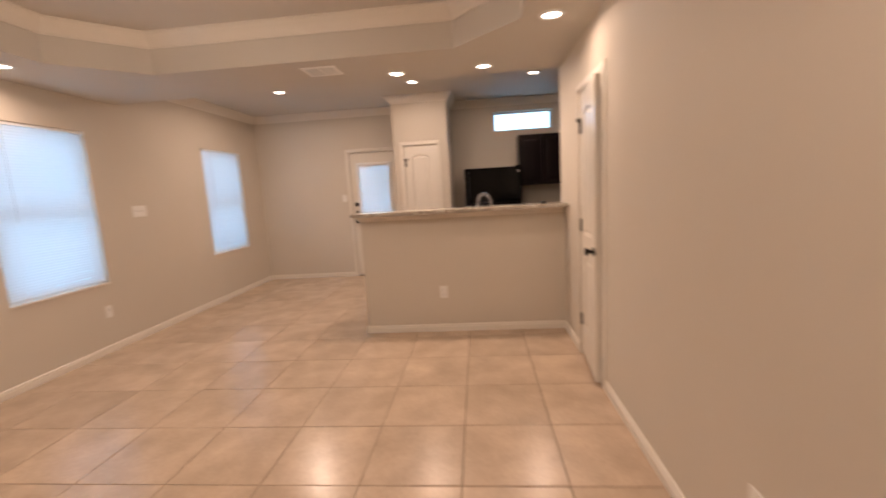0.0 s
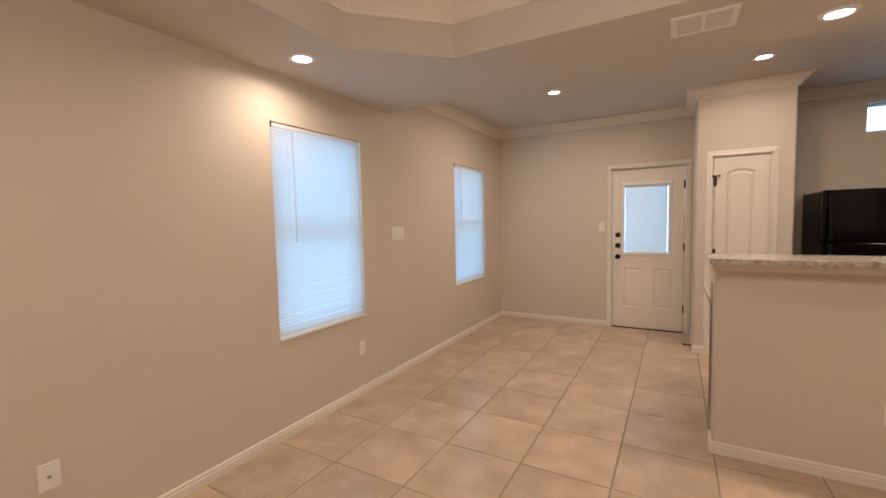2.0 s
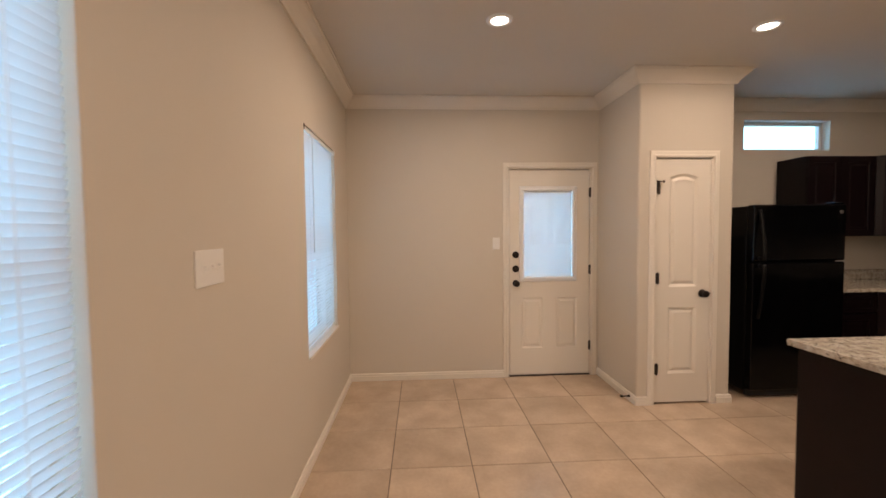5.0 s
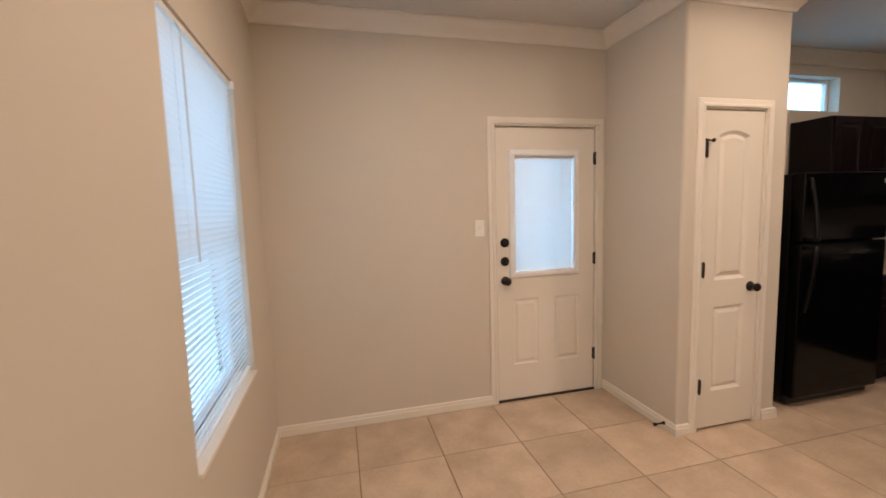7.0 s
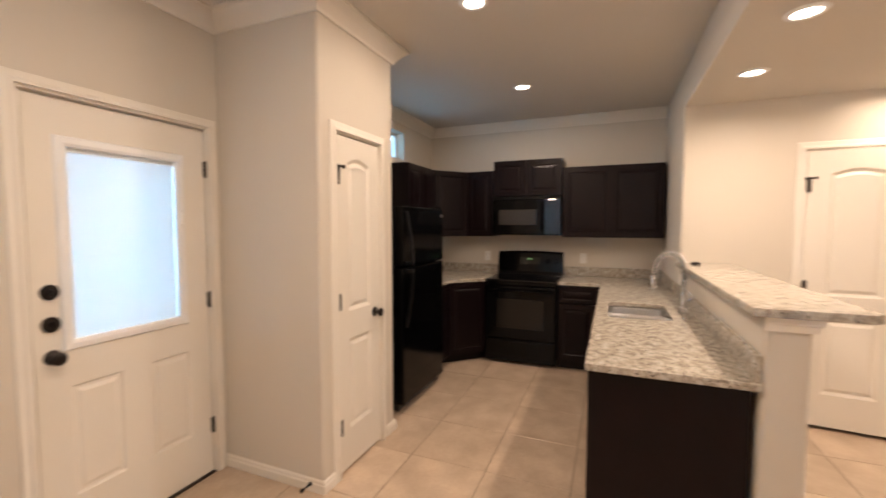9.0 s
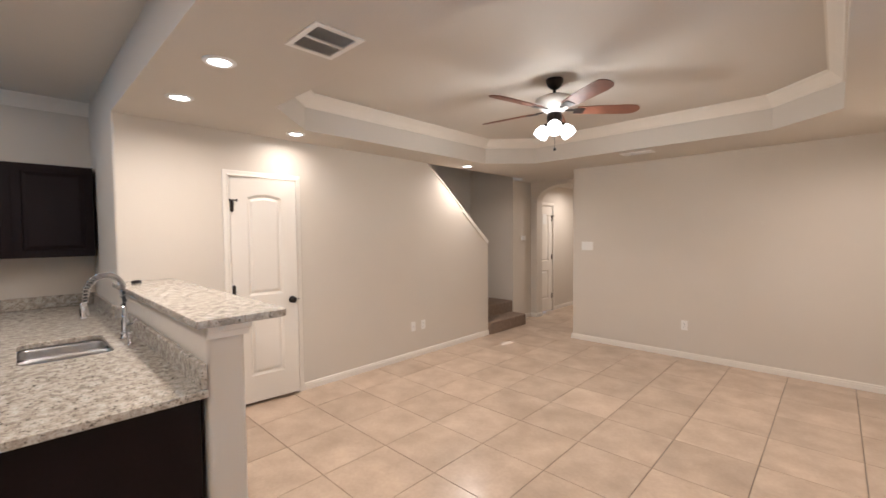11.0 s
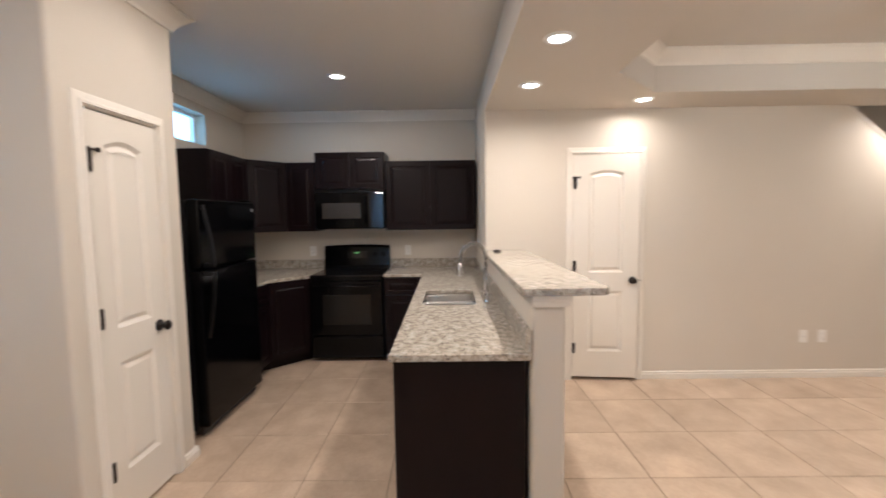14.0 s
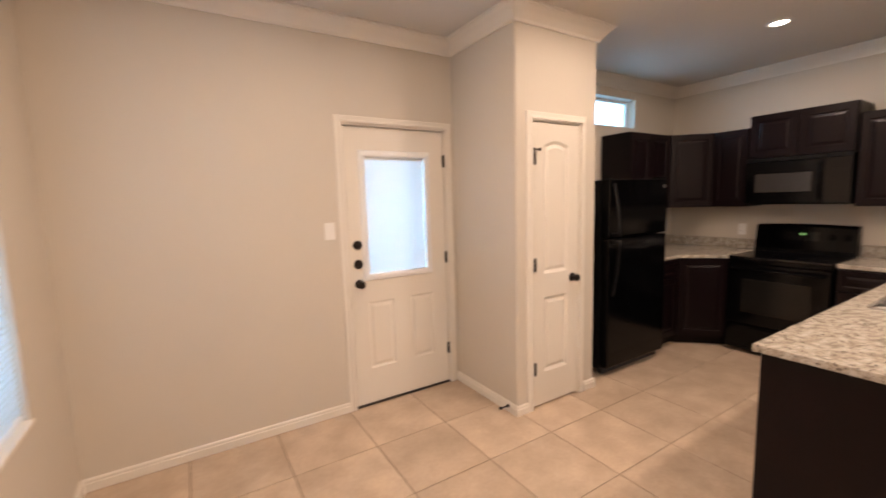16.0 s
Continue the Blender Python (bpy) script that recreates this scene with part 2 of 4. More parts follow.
def lathe(bm, profile, m, n=24):
    """Turn (radius, height) pairs about the local z axis of m."""
    rings = []
    for r, h in profile:
        if r < 1e-5:
            rings.append([bm.verts.new(m @ Vector((0, 0, h)))])
        else:
            rings.append([bm.verts.new(m @ Vector((r * math.cos(2 * math.pi * k / n), r * math.sin(2 * math.pi * k / n), h))) for k in range(n)])
    for a, b in zip(rings, rings[1:]):
        for k in range(n):
            q = [a[k % len(a)], a[(k + 1) % len(a)], b[(k + 1) % len(b)], b[k % len(b)]]
            f = []
            for v in q:
                if v not in f:
                    f.append(v)
            if len(f) > 2:
                bm.faces.new(f)


def tube(bm, pts, r, n=12):
    pts = [Vector(p) for p in pts]
    rings, side = [], None
    for i, p in enumerate(pts):
        d = (pts[min(i + 1, len(pts) - 1)] - pts[max(i - 1, 0)]).normalized()
        if side is None:
            side = d.orthogonal().normalized()
        side = (side - d * side.dot(d)).normalized()
        up = d.cross(side)
        rings.append([bm.verts.new(p + r * (side * math.cos(2 * math.pi * k / n) + up * math.sin(2 * math.pi * k / n))) for k in range(n)])
    for a, b in zip(rings, rings[1:]):
        for k in range(n):
            bm.faces.new((a[k], a[(k + 1) % n], b[(k + 1) % n], b[k]))
    bm.faces.new(rings[0][::-1])
    bm.faces.new(rings[-1])


def sweep(bm, path, profile, closed=False, m=None):
    """Run a profile of (offset to the left of the way, height) along a flat path with mitred corners."""
    m = m or Matrix()
    pts = [Vector((*p, 0)) for p in path]
    n = len(pts)
    rings = []
    for i, p in enumerate(pts):
        before = pts[i - 1] if (closed or i > 0) else None
        after = pts[(i + 1) % n] if (closed or i < n - 1) else None
        d1 = (p - before).normalized() if before is not None else (after - p).normalized()
        d2 = (after - p).normalized() if after is not None else d1
        n1, n2 = Vector((-d1.y, d1.x, 0)), Vector((-d2.y, d2.x, 0))
        mit = (n1 + n2).normalized()
        mit = mit / max(0.2, mit.dot(n1))
        rings.append([bm.verts.new(m @ (p + mit * o + Vector((0, 0, h)))) for o, h in profile])
    k = len(profile)
    pairs = list(zip(rings, rings[1:])) + ([(rings[-1], rings[0])] if closed else [])
    for a, b in pairs:
        for j in range(k):
            bm.faces.new((a[j], a[(j + 1) % k], b[(j + 1) % k], b[j]))
    if not closed:
        bm.faces.new(rings[0])
        bm.faces.new(rings[-1][::-1])


def inset_loop(loop, d):
    out = []
    n = len(loop)
    for i in range(n):
        p, a, b = Vector(loop[i]), Vector(loop[i - 1]), Vector(loop[(i + 1) % n])
        d1, d2 = (p - a).normalized(), (b - p).normalized()
        n1, n2 = Vector((-d1.y, d1.x)), Vector((-d2.y, d2.x))
        mit = (n1 + n2).normalized()
        out.append(p + mit * d / max(0.3, mit.dot(n1)))
    return [(v.x, v.y) for v in out]


def plate(bm, outer, holes, m, y=0.0):
    """A flat face in the local xz plane with holes."""
    edges = []
    loops = []
    for lp in [outer] + holes:
        vs = [bm.verts.new(m @ Vector((x, y, z))) for x, z in lp]
        loops.append(vs)
        edges += [bm.edges.new((vs[i], vs[(i + 1) % len(vs)])) for i in range(len(vs))]
    bmesh.ops.triangle_fill(bm, use_beauty=True, use_dissolve=False, edges=edges)
    return loops


def ring_between(bm, a, b):
    for i in range(len(a)):
        j = (i + 1) % len(a)
        bm.faces.new((a[i], a[j], b[j], b[i]))


def panelled(bm, w, h, t, panels, m, steps=((0.020, 0.014), (0.026, 0.014), (0.048, 0.003)), openings=()):
    """A slab in local coordinates: x 0..w, front at y=0, back at y=t, z 0..h, with moulded panels on its front and openings through it."""
    outer = [(0, 0), (w, 0), (w, h), (0, h)]
    loops = plate(bm, outer, [p for p in panels] + [o for o in openings], m)
    for lp, vs in zip(panels, loops[1:1 + len(panels)]):
        prev = vs
        for d, depth in steps:
            cur = [bm.verts.new(m @ Vector((x, depth, z))) for x, z in inset_loop(lp, d)]
            ring_between(bm, prev, cur)
            prev = cur
        bm.faces.new(prev)
    back = plate(bm, outer, [o for o in openings], m, t)
    ring_between(bm, loops[0], back[0])
    for a, b in zip(loops[1 + len(panels):], back[1:]):
        ring_between(bm, a, b)


def rect(x0, x1, z0, z1):
    return [(x0, z0), (x1, z0), (x1, z1), (x0, z1)]


def arched(x0, x1, z0, z1, rise, n=12):
    pts = [(x0, z0), (x1, z0)]
    for k in range(n + 1):
        u = 1 - k / n
        pts.append((x0 + (x1 - x0) * u, z1 - rise + rise * math.sin(math.pi * u)))
    return pts


def wall(name, axis, a0, a1, u0, u1, z0, z1, openings, mat, label):
    """A wall between a0 and a1 along axis, from u0 to u1, with rectangular openings (u0, u1, z0, z1)."""
    us = sorted({u0, u1, *[v for o in openings for v in o[:2]]})
    zs = sorted({z0, z1, *[v for o in openings for v in o[2:]]})
    bm = bmesh.new()
    for ua, ub in zip(us, us[1:]):
        for za, zb in zip(zs, zs[1:]):
            hole = any(o[0] <= ua and ub <= o[1] and o[2] <= za and zb <= o[3] for o in openings)
            if not hole:
                ext = (a0, a1, ua, ub, za, zb) if axis == "x" else (ua, ub, a0, a1, za, zb)
                bm_box(bm, *ext)
    bmesh.ops.remove_doubles(bm, verts=bm.verts, dist=1e-5)
    seen = {}
    for f in list(bm.faces):
        key = tuple(round(c, 4) for c in f.calc_center_median())
        seen.setdefault(key, []).append(f)
    bmesh.ops.delete(bm, geom=[f for fs in seen.values() if len(fs) > 1 for f in fs], context="FACES_ONLY")
    return tagged(finish(name, bm, mat), label, "wall", kind="structure")


# ---- structure ----
W, N, H1, H2 = -3.40, 6.90, 2.45, 2.75
E, S = 1.075, -0.94
WIN = [(2.895, 3.775, 0.675, 2.135), (5.445, 6.335, 0.675, 2.135)]
wall("wall_west", "x", W - 0.15, W, S - 0.15, 7.05, 0, 2.9, WIN, WALL, "beige painted wall with two blind-covered windows")
wall("wall_north", "y", N, N + 0.15, W, 2.27, 0, 2.9, [(-1.835, -0.985, 0, 2.085), (0.58, 1.50, 2.255, 2.555)], WALL, "beige painted wall with the back door")
wall("wall_kitchen_east", "x", 2.27, 2.42, -1.54, 7.05, 0, 5.0, [], WALL, "beige painted kitchen wall")
wall("wall_south", "y", S - 0.15, S, W, 0.04, 0, 2.9, [], WALL, "plain beige painted living room wall")
wall("wall_living_east", "x", E, E + 0.12, 0.97, 4.165, 0, 2.9, [(2.78, 3.385, 0, 2.065)], WALL, "beige wall beside the stairs with a closet door")
wall("wall_kitchen_stub", "y", 4.03, 4.165, E + 0.12, 2.27, 0, 2.9, [], WALL, "beige wall closing the kitchen")
wall("wall_hall_west", "x", -0.11, 0.04, -3.95, S - 0.15, 0, 2.6, [], WALL, "beige hallway wall")
wall("wall_hall_east", "x", 1.32, 1.44, -3.95, -1.30, 0, 2.6, [(-2.67, -2.085, 0, 2.065)], WALL, "beige hallway wall with a door")
wall("wall_hall_end", "y", -4.10, -3.95, -0.11, 1.44, 0, 2.6, [], WALL, "beige hallway end wall")
wall("wall_stair_south", "y", -1.42, -1.30, 1.44, 2.27, 0, 5.0, [], WALL, "beige stairwell wall")
wall("wall_pantry_west", "x", -0.915, -0.815, 6.15, N, 0, H2, [], WALL, "beige pantry side wall")
wall("wall_pantry_east", "x", -0.21, -0.11, 6.15, N, 0, H2, [], WALL, "beige pantry side wall")
wall("wall_pantry_front", "y", 6.15, 6.25, -0.815, -0.21, 0, H2, [(-0.775, -0.285, 0, 2.055)], WALL, "beige pantry front wall with a narrow door")
wall("wall_bar", "y", 4.00, 4.15, -0.885, E, 0, 1.178, [], WALL, "beige half wall carrying the raised bar")
wall("wall_stair_upper", "x", E, E + 0.12, -1.42, 0.97, H1 + 0.02, 5.0, [], WALL, "beige upper stairwell wall")
wall("wall_stair_upper_long", "x", E, E + 0.12, 0.97, 4.03, 2.9, 5.0, [], WALL, "beige upper stairwell wall")
wall("wall_stair_end", "y", 4.03, 4.165, E, 2.27, 2.9, 5.0, [], WALL, "beige upper stairwell wall")



def bullnose(name, corners, r=0.018):
    """Round the upright plaster corners of a wall that stand at the given (x, y)."""
    me = bpy.data.objects[name].data
    bm = bmesh.new()
    bm.from_mesh(me)
    es = [e for e in bm.edges if any(all(abs(v.co.x - x) < 1e-4 and abs(v.co.y - y) < 1e-4 for v in e.verts) for x, y in corners)]
    bmesh.ops.bevel(bm, geom=es, offset=r, segments=4, affect="EDGES", profile=0.5)
    bm.to_mesh(me)
    bm.free()


bullnose("wall_pantry_west", [(-0.915, 6.15)])
bullnose("wall_pantry_east", [(-0.11, 6.15)])
bullnose("wall_living_east", [(E, 4.165)])
bullnose("wall_bar", [(-0.885, 4.00), (-0.885, 4.15)])
bullnose("wall_south", [(0.04, S)])

# sloping end of the wall along the stairs
bm = bmesh.new()
poly = [(-0.27, 0), (0.97, 0), (0.97, 2.435), (-0.27, 1.415)]
fa = [bm.verts.new((E, y, z)) for y, z in poly]
fb = [bm.verts.new((E + 0.12, y, z)) for y, z in poly]
bm.faces.new(fa), bm.faces.new(fb[::-1]), ring_between(bm, fa, fb)
tagged(finish("wall_stair_slope", bm, WALL), "beige stair wall with a sloping top", "wall", kind="structure")
bm = bmesh.new()
sl = math.degrees(math.atan2(1.02, 1.24))
m = pose(E + 0.06, -0.27, 1.415, sl, 0, 0)
bmesh.ops.create_cube(bm, size=1, matrix=m @ Matrix.Translation((0, 0.80, 0.007)) @ Matrix.Diagonal((0.135, 1.62, 0.014, 1)))
bmesh.ops.create_cube(bm, size=1, matrix=m @ Matrix.Translation((-0.064, 0.36, -0.018)) @ Matrix.Diagonal((0.010, 0.74, 0.036, 1)))
tagged(finish("trim_stair_cap", bm, TRIM), "cream painted cap on the sloping stair wall", "trim", kind="structure")

# wall across the hallway with an arched opening
bm = bmesh.new()
half = [(0.04, 0), (0.13, 0)] + [(0.665 - 0.535 * math.cos(math.pi * k / 20), 2.09 + 0.29 * math.sin(math.pi * k / 20)) for k in range(21)] + [(1.20, 0), (1.32, 0), (1.32, 2.6), (0.04, 2.6)]
fa = [bm.verts.new((x, -1.88, z)) for x, z in half]
fb = [bm.verts.new((x, -2.07, z)) for x, z in half]
ea = [bm.edges.new((fa[i], fa[(i + 1) % len(fa)])) for i in range(len(fa))]
eb = [bm.edges.new((fb[i], fb[(i + 1) % len(fb)])) for i in range(len(fb))]
bmesh.ops.triangle_fill(bm, use_beauty=True, edges=ea)
bmesh.ops.triangle_fill(bm, use_beauty=True, edges=eb)
ring_between(bm, fa, fb)
tagged(finish("wall_hall_arch", bm, WALL), "beige wall with an arched opening to the hallway", "wall", kind="structure")

# lower ceiling with the eight-sided tray, its drop face to the kitchen, and the upper ceiling
TX0, TX1, TY0, TY1, TC = -2.75, 0.60, -0.07, 3.37, 0.46
TRAY = [(TX0 + TC, TY0), (TX1 - TC, TY0), (TX1, TY0 + TC), (TX1, TY1 - TC), (TX1 - TC, TY1), (TX0 + TC, TY1), (TX0, TY1 - TC), (TX0, TY0 + TC)]
bm = bmesh.new()
outer = [(W, S), (0.04, S), (0.04, -1.88), (1.32, -1.88), (1.32, -1.30), (E, -1.30), (E, 4.165), (W, 4.165)]
lo = [bm.verts.new((x, y, H1)) for x, y in outer]
li = [bm.verts.new((x, y, H1)) for x, y in TRAY]
hi = [bm.verts.new((x, y, H2 + 0.02)) for x, y in TRAY]
ed = [bm.edges.new((l[i], l[(i + 1) % len(l)])) for l in (lo, li) for i in range(len(l))]
bmesh.ops.triangle_fill(bm, use_beauty=True, edges=ed)
ring_between(bm, li, hi)
ua, ub = bm.verts.new((W, 4.165, H2 + 0.02)), bm.verts.new((E, 4.165, H2 + 0.02))
bm.faces.new((lo[7], lo[6], ub, ua))
tagged(finish("ceiling_lower", bm, CEIL), "dropped beige ceiling with an eight-sided tray", "ceiling", kind="structure")
block("ceiling_upper", (W - 0.15, E, S - 0.15, 7.05, H2, H2 + 0.12), CEIL)
block("ceiling_kitchen", (E, 2.27, 4.165, 7.05, H2, H2 + 0.12), CEIL)
block("ceiling_hall", (-0.11, 1.44, -4.10, -2.07, H1, H1 + 0.12), CEIL)
block("ceiling_stairwell", (E, 2.42, -1.54, 4.165, 5.0, 5.12), CEIL)
for n_ in ("ceiling_upper", "ceiling_kitchen", "ceiling_hall", "ceiling_stairwell"):
    tagged(bpy.data.objects[n_], "beige painted ceiling", "ceiling", kind="structure")

# mouldings
BASE = [(0, 0), (0.014, 0), (0.014, 0.046), (0.009, 0.050), (0.009, 0.055), (0.012, 0.058), (0.010, 0.066), (0.004, 0.072), (0, 0.072)]


def baseboard(path):
    bm = bmesh.new()
    sweep(bm, path, BASE)
    tagged(finish("baseboard", bm, TRIM), "cream painted moulded baseboard", "baseboard", kind="structure")


baseboard([(-0.818, 6.15), (-0.915, 6.15), (-0.915, N)])
baseboard([(-1.875, N), (W, N), (W, S), (0.04, S), (0.04, -1.88)])
baseboard([(-0.11, 6.9), (-0.11, 6.15), (-0.232, 6.15)])
baseboard([(E, 3.435), (E, 4.00), (-0.885, 4.00), (-0.885, 4.15)])
baseboard([(E + 0.12, -0.27), (E, -0.27), (E, 2.73)])
baseboard([(1.20, -2.07), (1.20, -1.88), (1.32, -1.88), (1.32, -1.30)])
baseboard([(0.04, -2.07), (0.04, -3.95), (1.32, -3.95), (1.32, -2.72)])
CROWN = [(0, 0), (0, -0.105), (0.012, -0.105), (0.018, -0.088), (0.050, -0.048), (0.078, -0.022), (0.084, -0.012), (0.096, -0.012), (0.096, 0)]


def crown(path, z, closed=False):
    bm = bmesh.new()
    sweep(bm, path, CROWN, closed, Matrix.Translation((0, 0, z)))
    tagged(finish("trim_crown", bm, TRIM), "cream painted crown moulding", "trim", kind="structure")


crown([(2.27, 4.165), (2.27, N), (-0.11, N), (-0.11, 6.15), (-0.915, 6.15), (-0.915, N), (W, N), (W, 4.165)], H2)
crown(TRAY, H2, True)


def casing(x0, x1, h, m, label, w=0.055):
    """Door casing in the local xz plane; it stands out to -y."""
    bm = bmesh.new()
    prof = [(0, 0), (0, 0.018), (-0.012, 0.018), (-0.020, 0.013), (-0.045, 0.011), (-w, 0.006), (-w, 0)]
    turn = Matrix(((1, 0, 0, 0), (0, 0, -1, 0), (0, 1, 0, 0), (0, 0, 0, 1)))
    sweep(bm, [(x1, 0.0), (x1, h), (x0, h), (x0, 0.0)], prof, False, m @ turn)
    return tagged(finish("trim_casing", bm, TRIM), label, "trim", kind="structure")


def wall_pose(side, u, z=0.0):
    """Local x to the viewer's right, -y towards the viewer, on the face of a wall."""
    if side == "north":
        return pose(u, N, z)
    if side == "pantry":
        return pose(u, 6.15, z)
    if side == "west":
        return pose(W, u, z, 0, 0, 90)
    if side == "east":
        return pose(E, u, z, 0, 0, -90)
    if side == "kitchen":
        return pose(2.27, u, z, 0, 0, -90)
    if side == "hall":
        return pose(1.32, u, z, 0, 0, -90)
    if side == "south":
        return pose(u, S, z, 0, 0, 180)
    if side == "bar":
        return pose(u, 4.00, z)


def rooted(name, m, label, category, group="", kind=""):
    ob = new(name)
    ob.empty_display_size = 0.1
    ob.matrix_basis = m
    return tagged(ob, label, category, group, kind)


def local(name, bm, mat, root, smooth=False):
    bmesh.ops.recalc_face_normals(bm, faces=bm.faces)
    me = bpy.data.meshes.new(name)
    bm.to_mesh(me)
    bm.free()
    me.materials.append(mat)
    if smooth:
        me.shade_smooth()
    ob = new(name, me)
    ob.parent = root
    return ob


def hinge_bm(x, z, stop=False):
    bm = bmesh.new()
    bm_box(bm, x - 0.014, x + 0.014, -0.010, 0.001, z - 0.044, z + 0.044, 0.002, 1)
    lathe(bm, [(0, -0.05), (0.006, -0.05), (0.006, 0.05), (0, 0.05)], pose(x, -0.009, z), 10)
    if stop:
        # hinge-pin door stop: a collar with a padded arm to each side
        lathe(bm, [(0, 0), (0.013, 0), (0.013, 0.012), (0, 0.012)], pose(x, -0.010, z + 0.048), 12)
        for side, reach in ((1, 0.030), (-1, 0.016)):
            lathe(bm, [(0, 0), (0.0055, 0), (0.0055, reach), (0.012, reach + 0.002), (0.012, reach + 0.012), (0, reach + 0.014)], pose(x, -0.012, z + 0.054, 0, 90 * side, 14 * -side), 12)
    return bm


def knob_bm(x, z, r=0.028, reach=0.06):
    bm = bmesh.new()
    lathe(bm, [(0, 0), (0.033, 0), (0.033, 0.004), (0.028, 0.009), (0.012, 0.011), (0.011, reach * 0.5), (0.016, reach * 0.55), (r * 0.9, reach * 0.68), (r, reach * 0.82), (r * 0.85, reach * 0.95), (r * 0.4, reach), (0, reach)], pose(x, 0, z, 90, 0, 0), 20)
    return bm


def interior_door(m, w, h, label, knob_x, head=0.145, lift=0.018):
    """Two-panel door with an arched upper panel; local x 0..w, closed in its frame."""
    root = rooted("door", m, label, "door")
    inset = w * 0.235
    bm = bmesh.new()
    panelled(bm, w, h, 0.035, [arched(inset, w - inset, 0.97, h - head, 0.032), rect(inset, w - inset, 0.24, 0.80)], Matrix.Translation((0, 0.0, lift)))
    local("slab", bm, DOORP, root)
    for i, z in enumerate((h - 0.22, 1.06, 0.30)):
        local("hinge", hinge_bm(0.012, z, i == 0), HINGE, root)
    local("knob", knob_bm(knob_x, 0.93), BRONZE, root, True)
    bm = bmesh.new()
    lathe(bm, [(0, 0), (0.005, 0), (0.005, 0.02), (0, 0.02)], pose(knob_x + 0.06 * (1 if knob_x > w / 2 else -1), 0.004, 0.93, 90), 8)
    local("latch", bm, HINGE, root)
    return root


def jamb(m, x0, x1, h, depth):
    bm = bmesh.new()
    for e in ((x0 - 0.0, x0 + 0.012, 0.0, depth, 0, h), (x1 - 0.012, x1, 0.0, depth, 0, h), (x0 + 0.012, x1 - 0.012, 0.0, depth, h - 0.012, h)):
        bm_box(bm, *e)
    bm_box(bm, x0 + 0.012, x1 - 0.012, 0.045, 0.06, h - 0.03, h - 0.012)
    bm.transform(m)
    tagged(finish("trim_jamb", bm, TRIM), "cream painted door frame", "trim", kind="structure")
    # thin dark strip on the floor, painting the shade under the door
    bm = bmesh.new()
    bm_box(bm, x0, x1, 0.05, depth, 0.0005, 0.006)
    bm.transform(m)
    tagged(finish("trim_threshold", bm, DARKSLOT), "dark strip painted as the shade under the door", "threshold", kind="structure")


# pantry door, closet door, hallway door
pm = wall_pose("pantry", -0.775)
jamb(pm, 0, 0.49, 2.055, 0.10)
casing(0, 0.49, 2.055, pm, "cream casing round the pantry door", 0.05)
interior_door(pm @ pose(0.015, 0.004, 0), 0.46, 2.02, "closed cream narrow two-panel pantry door with bronze knob", 0.40, 0.118)
cm = wall_pose("east", 3.385)
jamb(cm, 0, 0.605, 2.065, 0.12)
casing(0, 0.605, 2.065, cm, "cream casing round the closet door", 0.05)
interior_door(cm @ pose(0.015, 0.002, 0, 0, 0, -5.5), 0.572, 2.02, "slightly open cream two-panel closet door under the stairs", 0.52, 0.135, 0.030)
hm = wall_pose("hall", -2.085)
jamb(hm, 0, 0.585, 2.065, 0.12)
casing(0, 0.585, 2.065, hm, "cream casing round the hallway door", 0.05)
hd = interior_door(hm @ pose(0.015, 0.004, 0), 0.555, 2.03, "closed cream two-panel hallway door", 0.06)
for c in hd.children:
    if c.name.startswith("hinge"):
        c.location.x = 0.531

# back door with glazed upper half
bm_ = wall_pose("north", -1.835)
jamb(bm_, 0, 0.85, 2.085, 0.15)
casing(0, 0.85, 2.085, bm_, "cream casing round the back door", 0.048)
dw, dh = 0.81, 2.045
back = rooted("back_door", bm_ @ pose(0.02, 0.012, 0), "closed cream half-glazed back door with enclosed white blind", "door")
bm = bmesh.new()
gx0, gx1, gz0, gz1 = 0.135, 0.645, 0.98, 1.855
panelled(bm, dw, dh, 0.044, [rect(0.125, 0.335, 0.27, 0.78), rect(0.475, 0.685, 0.27, 0.78)], Matrix.Translation((0, 0, 0.012)), ((0.010, 0.008), (0.022, 0.008), (0.04, 0.001)), [rect(gx0, gx1, gz0, gz1)])
local("slab", bm, DOORP, back)
bm = bmesh.new()
turn = Matrix(((1, 0, 0, 0), (0, 0, -1, 0), (0, 1, 0, 0), (0, 0, 0, 1)))
sweep(bm, [(gx0, gz0 + 0.012), (gx1, gz0 + 0.012), (gx1, gz1 + 0.012), (gx0, gz1 + 0.012)], [(0.008, -0.03), (0.008, 0.012), (-0.006, 0.016), (-0.030, 0.012), (-0.038, 0.0), (0.0, 0.0), (0.0, -0.03)], True, turn)
local("glazing_frame", bm, FRAMEW, back)
for y in (0.006, 0.036):
    bm = bmesh.new()
    bm_box(bm, gx0, gx1, y, y + 0.003, gz0 + 0.012, gz1 + 0.012)
    g = local("pane", bm, GLASS, back)
    g.visible_shadow = False
bm = bmesh.new()
bm_box(bm, gx0 + 0.008, gx1 - 0.008, 0.014, 0.03, gz1 - 0.02, gz1 + 0.01, 0.002, 1)
for cx in (0.24, 0.54):
    bm_box(bm, cx - 0.0015, cx + 0.0015, 0.0125, 0.0135, gz0 + 0.02, gz1)
local("blind_rail", bm, FRAMEW, back)
me = None
